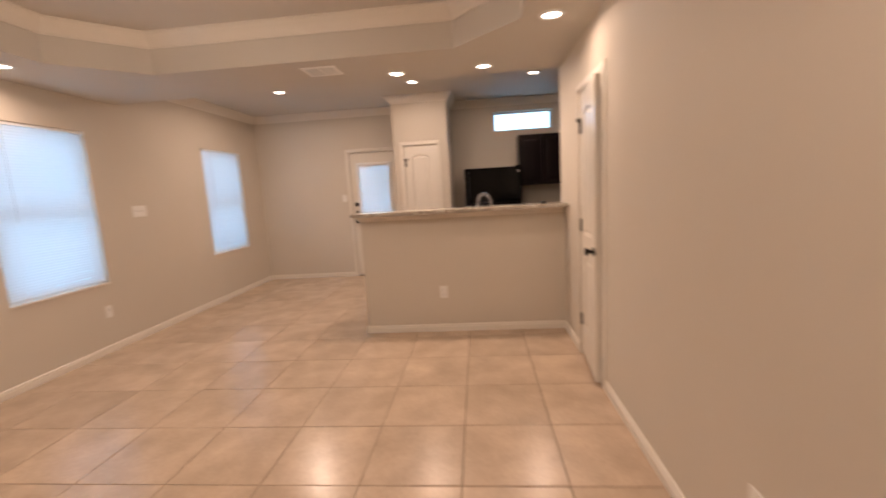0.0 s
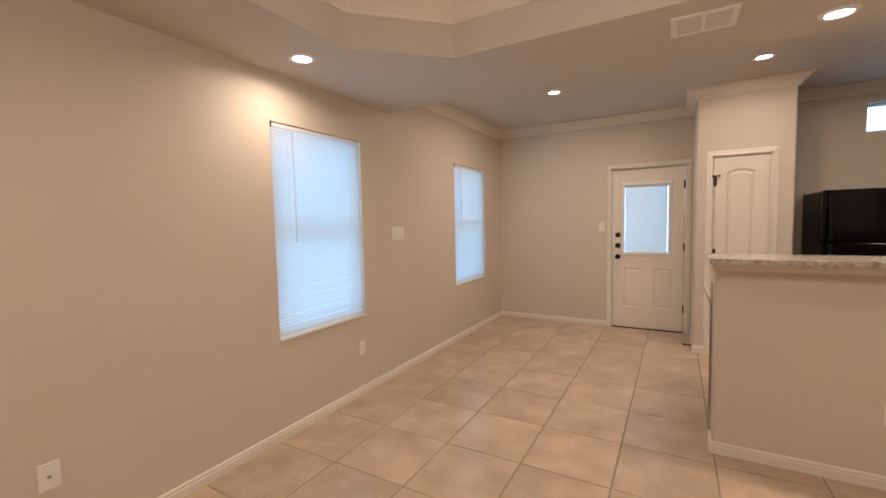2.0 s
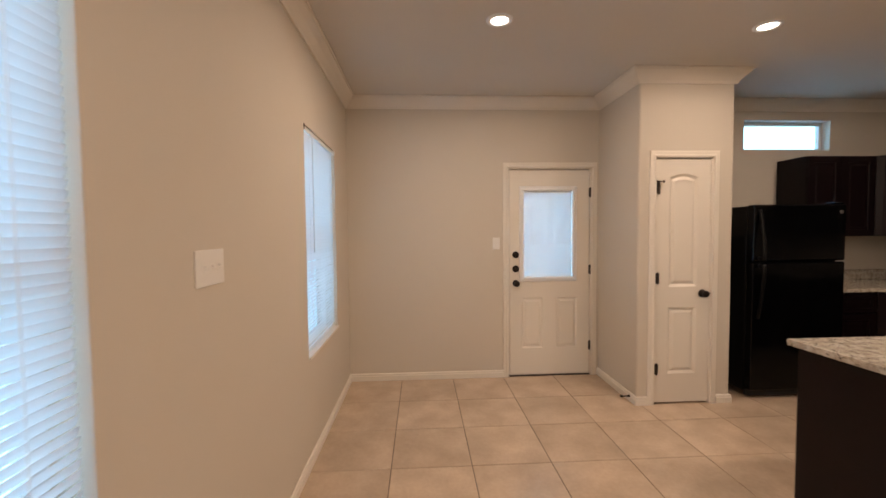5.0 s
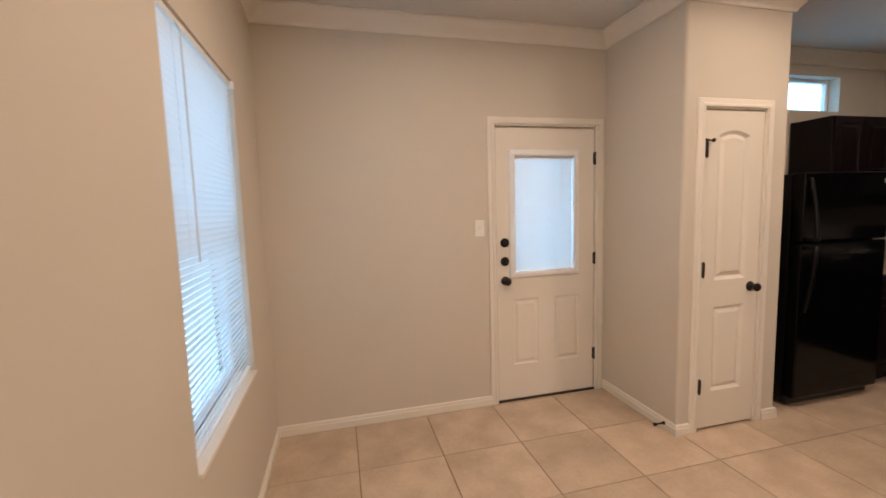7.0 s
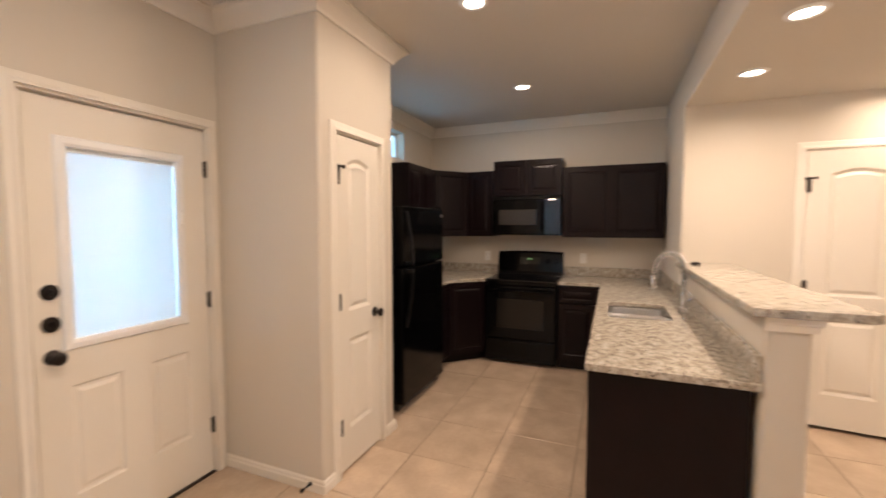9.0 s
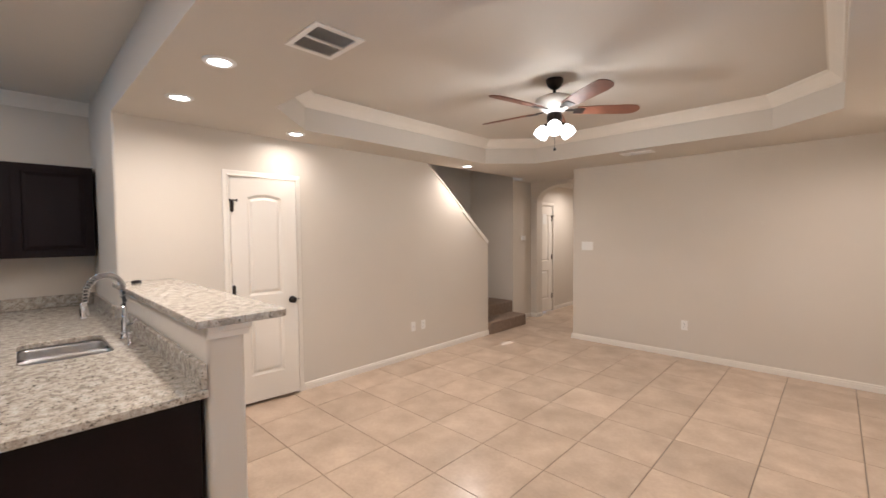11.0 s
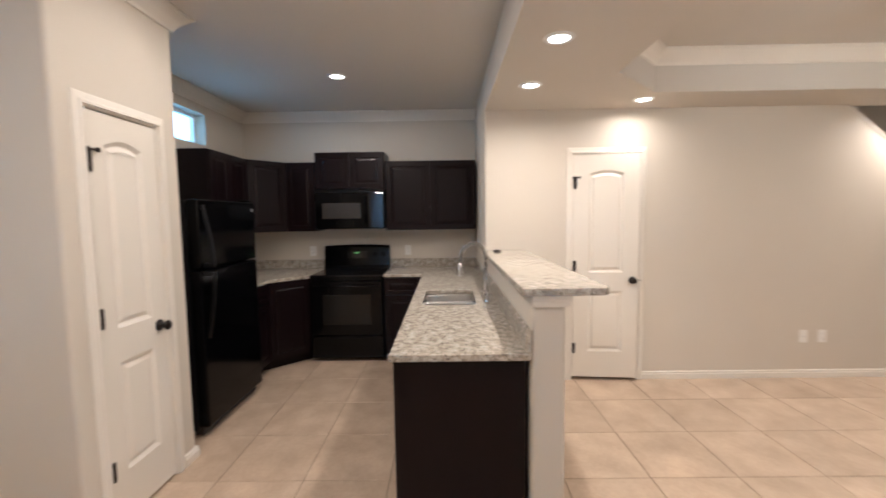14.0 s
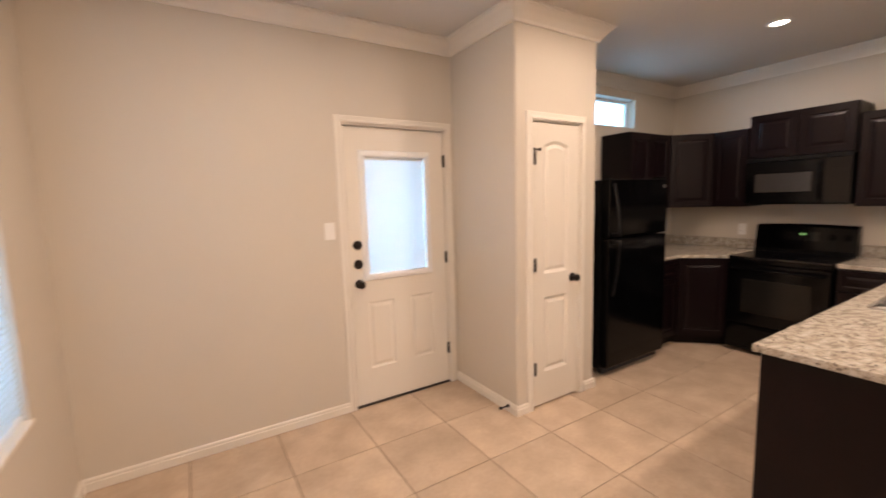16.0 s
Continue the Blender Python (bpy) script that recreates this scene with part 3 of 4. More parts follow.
for k in range(62):
    z = gz0 + 0.024 + k * 0.0136
    if me is None:
        bm = bmesh.new()
        bm_box(bm, gx0 + 0.012, gx1 - 0.014, -0.0003, 0.0003, -0.0078, 0.0078)
        s = local("slat", bm, SLAT, back)
        me = s.data
    else:
        s = new("slat", me)
        s.parent = back
    s.matrix_basis = pose(0, 0.022, z, 17)
bm = bmesh.new()
bm_box(bm, gx1 + 0.006, gx1 + 0.016, -0.022, -0.010, gz0 + 0.62, gz1 - 0.02, 0.002, 1)
bm_box(bm, gx1 + 0.002, gx1 + 0.020, -0.030, -0.012, gz0 + 0.54, gz0 + 0.60, 0.004, 1)
local("blind_slider", bm, PLASTIC, back)
for z in (1.225, 1.085):
    bm = bmesh.new()
    lathe(bm, [(0, 0), (0.034, 0), (0.034, 0.008), (0.029, 0.014), (0.016, 0.016), (0.014, 0.022), (0, 0.022)], pose(0.062, 0, z, 90), 24)
    bm_box(bm, 0.056, 0.068, -0.036, -0.02, z - 0.016, z + 0.016, 0.003, 1)
    local("deadbolt", bm, BRONZE, back, False)
local("knob", knob_bm(0.062, 0.94, 0.03, 0.065), BRONZE, back, True)
for z in (1.84, 1.07, 0.30):
    local("hinge", hinge_bm(dw + 0.006, z), HINGE, back)
block("trim_back_threshold", (-1.82, -1.0, 6.895, 7.05, 0.0, 0.014), HINGE, 0.003)
tagged(bpy.data.objects["trim_back_threshold"], "dark metal door threshold", "threshold", kind="structure")

# ---- windows and blinds on the west wall ----


def west_window(y0, y1, z0, z1, name):
    m = pose(W, y0, z0, 0, 0, 90)
    w, h = y1 - y0, z1 - z0
    root = rooted(name, m, "white vinyl single-hung window behind a closed blind", "window", "west windows", "structure")
    bm = bmesh.new()
    for e in ((0, 0.045, 0.095, 0.14, 0, h), (w - 0.045, w, 0.095, 0.14, 0, h), (0.045, w - 0.045, 0.095, 0.14, 0, 0.05), (0.045, w - 0.045, 0.095, 0.14, h - 0.05, h), (0.045, w - 0.045, 0.092, 0.138, h * 0.5 - 0.025, h * 0.5 + 0.025)):
        bm_box(bm, *e, 0.003, 1)
    local("frame", bm, FRAMEW, root)
    for za, zb in ((0.05, h * 0.5 - 0.025), (h * 0.5 + 0.025, h - 0.05)):
        bm = bmesh.new()
        bm_box(bm, 0.045, w - 0.045, 0.115, 0.119, za, zb)
        g = local("pane", bm, GLASS, root)
        g.visible_shadow = False
    bm = bmesh.new()
    bm_box(bm, 0.0, w, -0.014, 0.09, -0.006, 0.012, 0.003, 1)
    local("sill", bm, TRIM, root)
    # the blind
    b = rooted("window_blind", m, "closed white vinyl mini blind hanging inside the window", "blind", "window blinds")
    bm = bmesh.new()
    bm_box(bm, 0.006, w - 0.006, 0.010, 0.036, h - 0.028, h - 0.002, 0.002, 1)
    local("headrail", bm, FRAMEW, b)
    bm = bmesh.new()
    bm_box(bm, 0.008, w - 0.012, 0.013, 0.034, 0.028, 0.038, 0.002, 1)
    local("bottom_rail", bm, FRAMEW, b)
    data = None
    count = int((h - 0.07) / 0.0235)
    for k in range(count):
        if data is None:
            bm = bmesh.new()
            n = 4
            rows = []
            for j in range(n + 1):
                u = -0.0135 + 0.027 * j / n
                c = 0.0022 * (1 - (u / 0.0135) ** 2)
                rows.append([bm.verts.new((x, -c, u)) for x in (0.016, w * 0.5, w - 0.014)])
            for ra, rb in zip(rows, rows[1:]):
                for q in range(2):
                    bm.faces.new((ra[q], ra[q + 1], rb[q + 1], rb[q]))
            s = local("slat", bm, SLAT, b, True)
            data = s.data
        else:
            s = new("slat", data)
            s.parent = b
        tilt = 20 + 1.2 * math.sin(k * 1.7)
        s.matrix_basis = pose(0, 0.024, 0.05 + k * 0.0235, tilt, 0.05 * math.sin(k * 2.3), 0)
    bm = bmesh.new()
    for cx in (0.14, w - 0.14):
        bm_box(bm, cx - 0.001, cx + 0.001, 0.008, 0.0095, 0.03, h - 0.03)
    local("ladder_cord", bm, FRAMEW, b)
    bm = bmesh.new()
    tube(bm, [(w * 0.2, -0.004, h - 0.05), (w * 0.2 + 0.002, -0.004, h - 0.4), (w * 0.2, -0.004, h - 0.80)], 0.0034, 8)
    tube(bm, [(w * 0.2, 0.012, h - 0.02), (w * 0.2, -0.004, h - 0.05)], 0.003, 6)
    local("tilt_wand", bm, GREYSLAT, b)
    for bx in (0.0005, w - 0.0105):
        bm = bmesh.new()
        bm_box(bm, bx, bx + 0.010, -0.005, 0.03, h - 0.036, h - 0.0005, 0.001, 1)
        local("bracket", bm, HINGE if bx < 0.1 else FRAMEW, b)


west_window(*WIN[0], "window_1")
west_window(*WIN[1], "window_2")
# high kitchen window without covering
hw = rooted("window_3", pose(0.58, N, 2.255), "high narrow fixed kitchen window with white vinyl frame", "window", "", "structure")
bm = bmesh.new()
for e in ((0, 0.03, 0.09, 0.14, 0, 0.30), (0.89, 0.92, 0.09, 0.14, 0, 0.30), (0.03, 0.89, 0.09, 0.14, 0, 0.03), (0.03, 0.89, 0.09, 0.14, 0.27, 0.30)):
    bm_box(bm, *e, 0.003, 1)
local("frame", bm, FRAMEW, hw)
bm = bmesh.new()
bm_box(bm, 0.03, 0.89, 0.115, 0.119, 0.03, 0.27)
g = local("pane", bm, GLASS, hw)
g.visible_shadow = False

# ---- kitchen ----
CTOP, CBOT = 0.925, 0.893


def cabinet_door(root, x0, x1, z0, z1, y, knob=None, drawer=False):
    bm = bmesh.new()
    st = 0.055 if not drawer else 0.035
    w, h = x1 - x0, z1 - z0
    panelled(bm, w, h, 0.019, [rect(st, w - st, st, h - st)], pose(x0, y - 0.019, z0), ((0.006, 0.007), (0.014, 0.007), (0.034, 0.002)))
    d = local("drawer_front" if drawer else "cabinet_door", bm, CAB, root)
    return d


def cabinet(name, m, w, d, z0, z1, doors, label, toe=False, drawers=(), sunk=None):
    """A box of width w and depth d; local x along its front, front at y=0, facing -y."""
    root = rooted(name, m, label, "cabinet")
    bm = bmesh.new()
    if toe:
        bm_box(bm, 0.0015, w - 0.0015, 0, d, z0 + 0.10, z1, 0.0015, 1)
        bm_box(bm, 0.004, w - 0.004, 0.07, d, z0, z0 + 0.10)
    else:
        bm_box(bm, 0.0015, w - 0.0015, 0, d, z0, z1, 0.0015, 1)
    if sunk:
        bm.free()
        bm = bmesh.new()
        bm_box(bm, 0.0015, sunk[0], 0, d, z0 + 0.10, z1)
        bm_box(bm, sunk[1], w - 0.0015, 0, d, z0 + 0.10, z1)
        bm_box(bm, sunk[0], sunk[1], 0, d, z0 + 0.10, z1 - 0.24)
        bm_box(bm, sunk[0], sunk[1], 0, 0.016, z1 - 0.24, z1)
        bm_box(bm, 0.004, w - 0.004, 0.07, d, z0, z0 + 0.10)
    local("body", bm, CAB, root)
    for x0, x1, a, b in doors:
        cabinet_door(root, x0, x1, a, b, 0)
    for x0, x1, a, b in drawers:
        cabinet_door(root, x0, x1, a, b, 0, drawer=True)
    return root


FX = 1.945
UP = (1.38, 2.14)
# uppers on the east wall
cabinet("upper_cabinet", pose(FX, 5.185, 0, 0, 0, -90), 1.0, 0.323, *UP, [(0.008, 0.494, 1.386, 2.134), (0.500, 0.992, 1.386, 2.134)], "dark espresso wall cabinet with two raised-panel doors")
cabinet("upper_cabinet", pose(1.915, 5.955, 0, 0, 0, -90), 0.765, 0.353, 1.835, 2.24, [(0.010, 0.379, 1.842, 2.232), (0.386, 0.755, 1.842, 2.232)], "short dark espresso wall cabinet above the microwave")
cabinet("upper_cabinet", pose(FX, 6.285, 0, 0, 0, -90), 0.325, 0.323, *UP, [(0.008, 0.317, 1.386, 2.134)], "narrow dark espresso wall cabinet with one door")
cabinet("upper_cabinet", pose(0.935, 6.575, 0), 0.68, 0.323, *UP, [(0.008, 0.337, 1.386, 2.134), (0.343, 0.672, 1.386, 2.134)], "dark espresso wall cabinet beside the refrigerator")


def corner_cabinet(name, pts, z0, z1, label, toe=False):
    """A five-sided corner cabinet; the door stands on the side from pts[0] to pts[1]."""
    a, b = Vector((*pts[0], 0)), Vector((*pts[1], 0))
    ang = math.degrees(math.atan2(b.y - a.y, b.x - a.x))
    m = pose(a.x, a.y, 0, 0, 0, ang)
    root = rooted(name, m, label, "cabinet")
    inv = m.inverted()
    bm = bmesh.new()
    zb = z0 + (0.10 if toe else 0)
    lo_ = [bm.verts.new(inv @ Vector((*p, zb))) for p in pts]
    up_ = [bm.verts.new(inv @ Vector((*p, z1))) for p in pts]
    bm.faces.new(lo_[::-1]), bm.faces.new(up_), ring_between(bm, lo_, up_)
    w = (b - a).length
    if toe:
        bm_box(bm, -0.05, w + 0.05, 0.075, 0.10, z0, zb)
    local("body", bm, CAB, root)
    cabinet_door(root, 0.012, w - 0.012, zb + 0.006, z1 - 0.006, 0)
    return root


corner_cabinet("corner_cabinet", [(1.617, 6.575), (FX, 6.288), (2.268, 6.288), (2.268, 6.898), (1.617, 6.898)], *UP, "dark espresso diagonal corner wall cabinet")
corner_cabinet("corner_base_cabinet", [(1.345, 6.29), (1.66, 5.965), (2.268, 5.965), (2.268, 6.898), (1.345, 6.898)], 0.0, CBOT, "dark espresso diagonal corner base cabinet", True)
cabinet("base_cabinet", pose(0.965, 6.29, 0), 0.378, 0.608, 0.0, CBOT, [(0.008, 0.37, 0.112, 0.70)], "dark espresso base cabinet beside the refrigerator", True, [(0.008, 0.37, 0.712, 0.88)])
cabinet("base_cabinet", pose(1.66, 5.182, 0, 0, 0, -90), 0.41, 0.608, 0.0, CBOT, [(0.008, 0.37, 0.112, 0.70)], "dark espresso base cabinet beside the range", True, [(0.008, 0.37, 0.712, 0.88)])
# peninsula, fronts to the kitchen side, plain dark end panel
pen = cabinet("peninsula_cabinet", pose(1.655, 4.745, 0, 0, 0, 180), 2.498, 0.575, 0.0, CBOT, [(0.42 + 0.515 * k, 0.93 + 0.515 * k, 0.112, 0.70) for k in range(4)], "dark espresso peninsula base cabinets with plain end panel", True, [(0.42 + 0.515 * k, 0.93 + 0.515 * k, 0.712, 0.88) for k in range(4)], (0.95, 1.60))
bm = bmesh.new()
bm_box(bm, 2.497, 2.512, -0.016, 0.575, 0.0, CBOT, 0.0015, 1)
local("end_panel", bm, CAB, pen)

# granite tops
SX0, SX1, SY0, SY1 = 0.10, 0.67, 4.315, 4.69


def rounded_rect(x0, x1, y0, y1, r, n=5):
    pts = []
    for cx, cy, a in ((x1 - r, y1 - r, 0), (x0 + r, y1 - r, 90), (x0 + r, y0 + r, 180), (x1 - r, y0 + r, 270)):
        for k in range(n + 1):
            t = radians(a + 90 * k / n)
            pts.append((cx + r * math.cos(t), cy + r * math.sin(t)))
    return pts


def slab_top(name, outer, holes, z0, z1, root, mat=None):
    bm = bmesh.new()
    inv = root.matrix_basis.inverted()
    rings = []
    for z in (z0, z1):
        loops = []
        edges = []
        for lp in [outer] + holes:
            vs = [bm.verts.new(inv @ Vector((x, y, z))) for x, y in lp]
            loops.append(vs)
            edges += [bm.edges.new((vs[i], vs[(i + 1) % len(vs)])) for i in range(len(vs))]
        bmesh.ops.triangle_fill(bm, use_beauty=True, edges=edges)
        rings.append(loops)
    for a, b in zip(*rings):
        ring_between(bm, a, b)
    bmesh.ops.recalc_face_normals(bm, faces=bm.faces)
    sharp = [e for e in bm.edges if len(e.link_faces) == 2 and e.calc_face_angle(0) > 0.8]
    bmesh.ops.bevel(bm, geom=sharp, offset=0.004, segments=2, affect="EDGES", profile=0.5)
    return local(name, bm, mat or GRANITE, root)


ct = rooted("countertop", pose(0.4, 4.45, CBOT), "speckled beige and grey granite countertop on the peninsula", "countertop")
sink_loop = rounded_rect(SX0, SX1, SY0, SY1, 0.06)
slab_top("slab", [(-0.905, 4.153), (2.268, 4.153), (2.268, 5.182), (1.63, 5.182), (1.63, 4.775), (-0.905, 4.775)], [sink_loop], CBOT, CTOP, ct)
slab_top("backsplash", [(-0.895, 4.153), (E + 0.12, 4.153), (E + 0.12, 4.175), (-0.895, 4.175)], [], CTOP + 0.001, CTOP + 0.105, ct)
slab_top("backsplash", [(2.246, 4.189), (2.268, 4.189), (2.268, 5.182), (2.246, 5.182)], [], CTOP + 0.001, CTOP + 0.105, ct)
slab_top("backsplash", [(E + 0.122, 4.167), (2.268, 4.167), (2.268, 4.188), (E + 0.122, 4.188)], [], CTOP + 0.001, CTOP + 0.105, ct)
ct2 = rooted("countertop", pose(1.6, 6.5, CBOT), "speckled granite countertop in the kitchen corner", "countertop")
slab_top("slab", [(0.955, 6.26), (1.335, 6.26), (1.63, 5.962), (2.268, 5.962), (2.268, 6.898), (0.955, 6.898)], [], CBOT, CTOP, ct2)
slab_top("backsplash", [(0.955, 6.876), (2.246, 6.876), (2.246, 6.898), (0.955, 6.898)], [], CTOP + 0.001, CTOP + 0.105, ct2)
slab_top("backsplash", [(2.246, 5.962), (2.268, 5.962), (2.268, 6.898), (2.246, 6.898)], [], CTOP + 0.001, CTOP + 0.105, ct2)
bar = rooted("bar_top", pose(0.1, 4.0, 1.18), "speckled granite raised bar top on the half wall", "countertop")
slab_top("slab", [(-0.925, 3.845), (-0.90, 3.82), (E - 0.002, 3.82), (E - 0.002, 4.195), (-0.925, 4.195)], [], 1.18, 1.213, bar)
bm = bmesh.new()
sweep(bm, [(-0.885, 4.15), (-0.885, 4.00), (E, 4.00)], [(0, 0), (0, -0.052), (-0.010, -0.052), (-0.016, -0.028), (-0.022, -0.020), (-0.022, 0)], False, Matrix.Translation((0, 0, 1.178)))
tagged(finish("trim_bar", bm, TRIM), "cream trim under the bar top", "trim", kind="structure")
bm = bmesh.new()
lathe(bm, [(0, 0), (0.030, 0), (0.033, 0.006), (0.030, 0.016), (0.022, 0.018), (0.020, 0.012), (0, 0.012)], pose(0.90, 4.08, 1.213), 24)
tagged(finish("drain_stopper", bm, BRONZE, True), "small round black object on the bar top", "stopper")

# sink with two bowls
sk = rooted("sink", pose((SX0 + SX1) / 2, (SY0 + SY1) / 2, CBOT - 0.2), "stainless steel undermount sink with two bowls", "sink")
xm = (SX0 + SX1) / 2
for a, b in ((SX0 - 0.006, xm - 0.012), (xm + 0.012, SX1 + 0.006)):
    bm = bmesh.new()
    inv = sk.matrix_basis.inverted()
    prev = None
    for ins, z in ((0, CBOT - 0.001), (0.004, CBOT - 0.02), (0.012, CBOT - 0.16), (0.03, CBOT - 0.185), (0.06, CBOT - 0.19)):
        lp = rounded_rect(a + ins, b - ins, SY0 - 0.006 + ins, SY1 + 0.006 - ins, 0.055)
        vs = [bm.verts.new(inv @ Vector((x, y, z))) for x, y in lp]
        if prev:
            ring_between(bm, prev, vs)
        prev = vs
    bm.faces.new(prev)
    o = local("bowl", bm, STEEL, sk, True)
    mod = o.modifiers.new("thickness", "SOLIDIFY")
    mod.thickness, mod.offset = 0.002, 1
    bm = bmesh.new()
    lathe(bm, [(0.042, 0.0), (0.04, 0.004), (0.03, 0.004), (0.026, -0.001), (0, -0.001)], inv @ pose((a + b) / 2, (SY0 + SY1) / 2, CBOT - 0.189), 20)
    local("drain", bm, CHROME, sk, True)
bm = bmesh.new()
inv = sk.matrix_basis.inverted()
bm_box(bm, xm - 0.014, xm + 0.014, SY0 + 0.02, SY1 - 0.02, CBOT - 0.03, CBOT - 0.012, 0.006, 2)
bm.transform(inv)
local("divider", bm, CHROME, sk, True)

# spring-neck faucet
fx, fy = 0.41, 4.225
fa_ = rooted("faucet", pose(fx, fy, CTOP, 0, 0, 36), "chrome high-arc spring kitchen faucet behind the sink", "faucet")
bm = bmesh.new()
lathe(bm, [(0, 0), (0.030, 0), (0.030, 0.006), (0.024, 0.012), (0.021, 0.05), (0.020, 0.11), (0.014, 0.118), (0.013, 0.20), (0, 0.20)], Matrix(), 24)
local("body", bm, CHROME, fa_, True)
arc = [Vector((0, 0, 0.20)), Vector((0, 0, 0.29))]
arc += [Vector((0, 0.118 - 0.118 * math.cos(radians(a)), 0.29 + 0.110 * math.sin(radians(a)))) for a in range(15, 166, 15)]
arc += [Vector((0, 0.235, 0.285)), Vector((0, 0.239, 0.255))]
bm = bmesh.new()
tube(bm, arc, 0.009, 12)
local("hose", bm, DARKSLOT, fa_, True)
# spring wound round the arc
pts = []
turns, steps = 26, 14
for k in range(turns * steps + 1):
    u = k / (turns * steps) * (len(arc) - 1)
    i = min(int(u), len(arc) - 2)
    p = arc[i].lerp(arc[i + 1], u - i)
    d = (arc[i + 1] - arc[i]).normalized()
    sx = Vector((1, 0, 0))
    sy = d.cross(sx)
    a = 2 * math.pi * k / steps
    pts.append(p + 0.0145 * (sx * math.cos(a) + sy * math.sin(a)))
bm = bmesh.new()
tube(bm, pts, 0.0040, 6)
local("spring", bm, CHROME, fa_, True)
bm = bmesh.new()
lathe(bm, [(0, 0), (0.018, 0), (0.021, 0.01), (0.019, 0.06), (0.014, 0.085), (0, 0.09)], pose(0, 0.243, 0.175, -4), 20)
local("spray_head", bm, CHROME, fa_, True)
bm = bmesh.new()
tube(bm, [(-0.018, 0, 0.085), (-0.05, 0, 0.09), (-0.085, 0.0, 0.12)], 0.007, 10)
local("lever", bm, CHROME, fa_, True)
bm = bmesh.new()
lathe(bm, [(0, 0), (0.018, 0), (0.018, 0.005), (0.011, 0.010), (0.011, 0.055), (0.015, 0.062), (0.015, 0.075), (0, 0.08)], pose(0.19, 4.235, CTOP), 16)
tube(bm, [(0.19, 4.235, CTOP + 0.07), (0.19, 4.28, CTOP + 0.078)], 0.006, 8)
tagged(finish("soap_dispenser", bm, CHROME, True), "small chrome soap dispenser by the sink", "dispenser")

# refrigerator
fr = rooted("refrigerator", pose(0.51, 6.55, 0), "black top-freezer refrigerator with curved handles", "refrigerator")


def fr_box(name, ext, mat, bevel=0.006, seg=3):
    bm = bmesh.new()
    bm_box(bm, *ext, bevel, seg)
    bm.transform(fr.matrix_basis.inverted())
    return local(name, bm, mat, fr)


fr_box("body", (0.10, 0.925, 6.262, 6.88, 0.05, 1.655), APPL_ROUGH)
fr_box("freezer_door", (0.10, 0.925, 6.180, 6.258, 1.185, 1.665), APPL, 0.014)
fr_box("fridge_door", (0.10, 0.925, 6.180, 6.258, 0.075, 1.175), APPL, 0.014)
fr_box("kick_grille", (0.115, 0.91, 6.235, 6.26, 0.012, 0.068), DARKSLOT, 0.003, 1)
fr_box("hinge_cover", (0.84, 0.915, 6.20, 6.28, 1.666, 1.682), APPL, 0.004, 1)
# the two handles bow out together towards the seam
for z_end, z_seam in ((1.625, 1.195), (0.70, 1.165)):
    bm = bmesh.new()
    n = 12
    rings = []
    for k in range(n + 1):
        u = k / n
        y = 6.176 - 0.058 * math.sin(u * math.pi / 2) ** 0.9
        z = z_end + (z_seam - z_end) * u
        half, thick = 0.012 + 0.004 * u, 0.011
        rings.append([bm.verts.new((0.150 + dx * half, y + dy * thick, z)) for dx, dy in ((-1, 0.6), (-0.7, -0.9), (0.7, -0.9), (1, 0.6), (0.5, 1), (-0.5, 1))])
    for ra, rb in zip(rings, rings[1:]):
        ring_between(bm, ra, rb)
    bm.faces.new(rings[0])
    bm.faces.new(rings[-1][::-1])
    lo_z, hi_z = sorted((z_seam, z_seam + (0.03 if z_end > z_seam else -0.03)))
    bm_box(bm, 0.140, 0.160, 6.125, 6.181, lo_z, hi_z, 0.003, 1)
    bm.transform(fr.matrix_basis.inverted())
    local("handle", bm, APPL_ROUGH, fr, True)
for x in (0.16, 0.86):
    bm = bmesh.new()
    lathe(bm, [(0, 0), (0.018, 0), (0.018, 0.05), (0, 0.05)], fr.matrix_basis.inverted() @ pose(x, 6.30, 0), 12)
    lathe(bm, [(0, 0), (0.018, 0), (0.018, 0.05), (0, 0.05)], fr.matrix_basis.inverted() @ pose(x, 6.84, 0), 12)
    local("foot", bm, DARKSLOT, fr)
bm = bmesh.new()
bm_box(bm, 0.862, 0.895, 6.178, 6.1815, 1.585, 1.612, 0.001, 1)
bm.transform(fr.matrix_basis.inverted())
local("badge", bm, STEEL, fr)

# range; local x along its front, front faces -y
rg = rooted("range", pose(1.60, 5.953, 0, 0, 0, -90), "black electric range with oven door and lower drawer", "stove")


def rg_box(name, ext, mat, bevel=0.004, seg=2, root=None):
    bm = bmesh.new()
    bm_box(bm, *ext, bevel, seg)
    return local(name, bm, mat, root or rg)


RW = 0.762
rg_box("body", (0.002, RW - 0.002, 0.035, 0.655, 0.03, 0.905), APPL)
rg_box("cooktop", (0.0, RW, 0.0, 0.60, 0.906, 0.928), BLACKGLASS, 0.006)
rg_box("oven_door", (0.004, RW - 0.004, 0.0, 0.033, 0.29, 0.86), APPL, 0.008)
rg_box("oven_window", (0.125, RW - 0.125, -0.003, 0.003, 0.40, 0.72), OVENGLASS, 0.002, 1)
rg_box("drawer", (0.004, RW - 0.004, 0.004, 0.033, 0.045, 0.278), APPL, 0.008)
rg_box("front_trim", (0.004, RW - 0.004, 0.004, 0.034, 0.868, 0.904), APPL, 0.004)
bm = bmesh.new()
tube(bm, [(0.05, -0.002, 0.815), (0.05, -0.045, 0.815), (RW - 0.05, -0.045, 0.815), (RW - 0.05, -0.002, 0.815)], 0.012, 12)
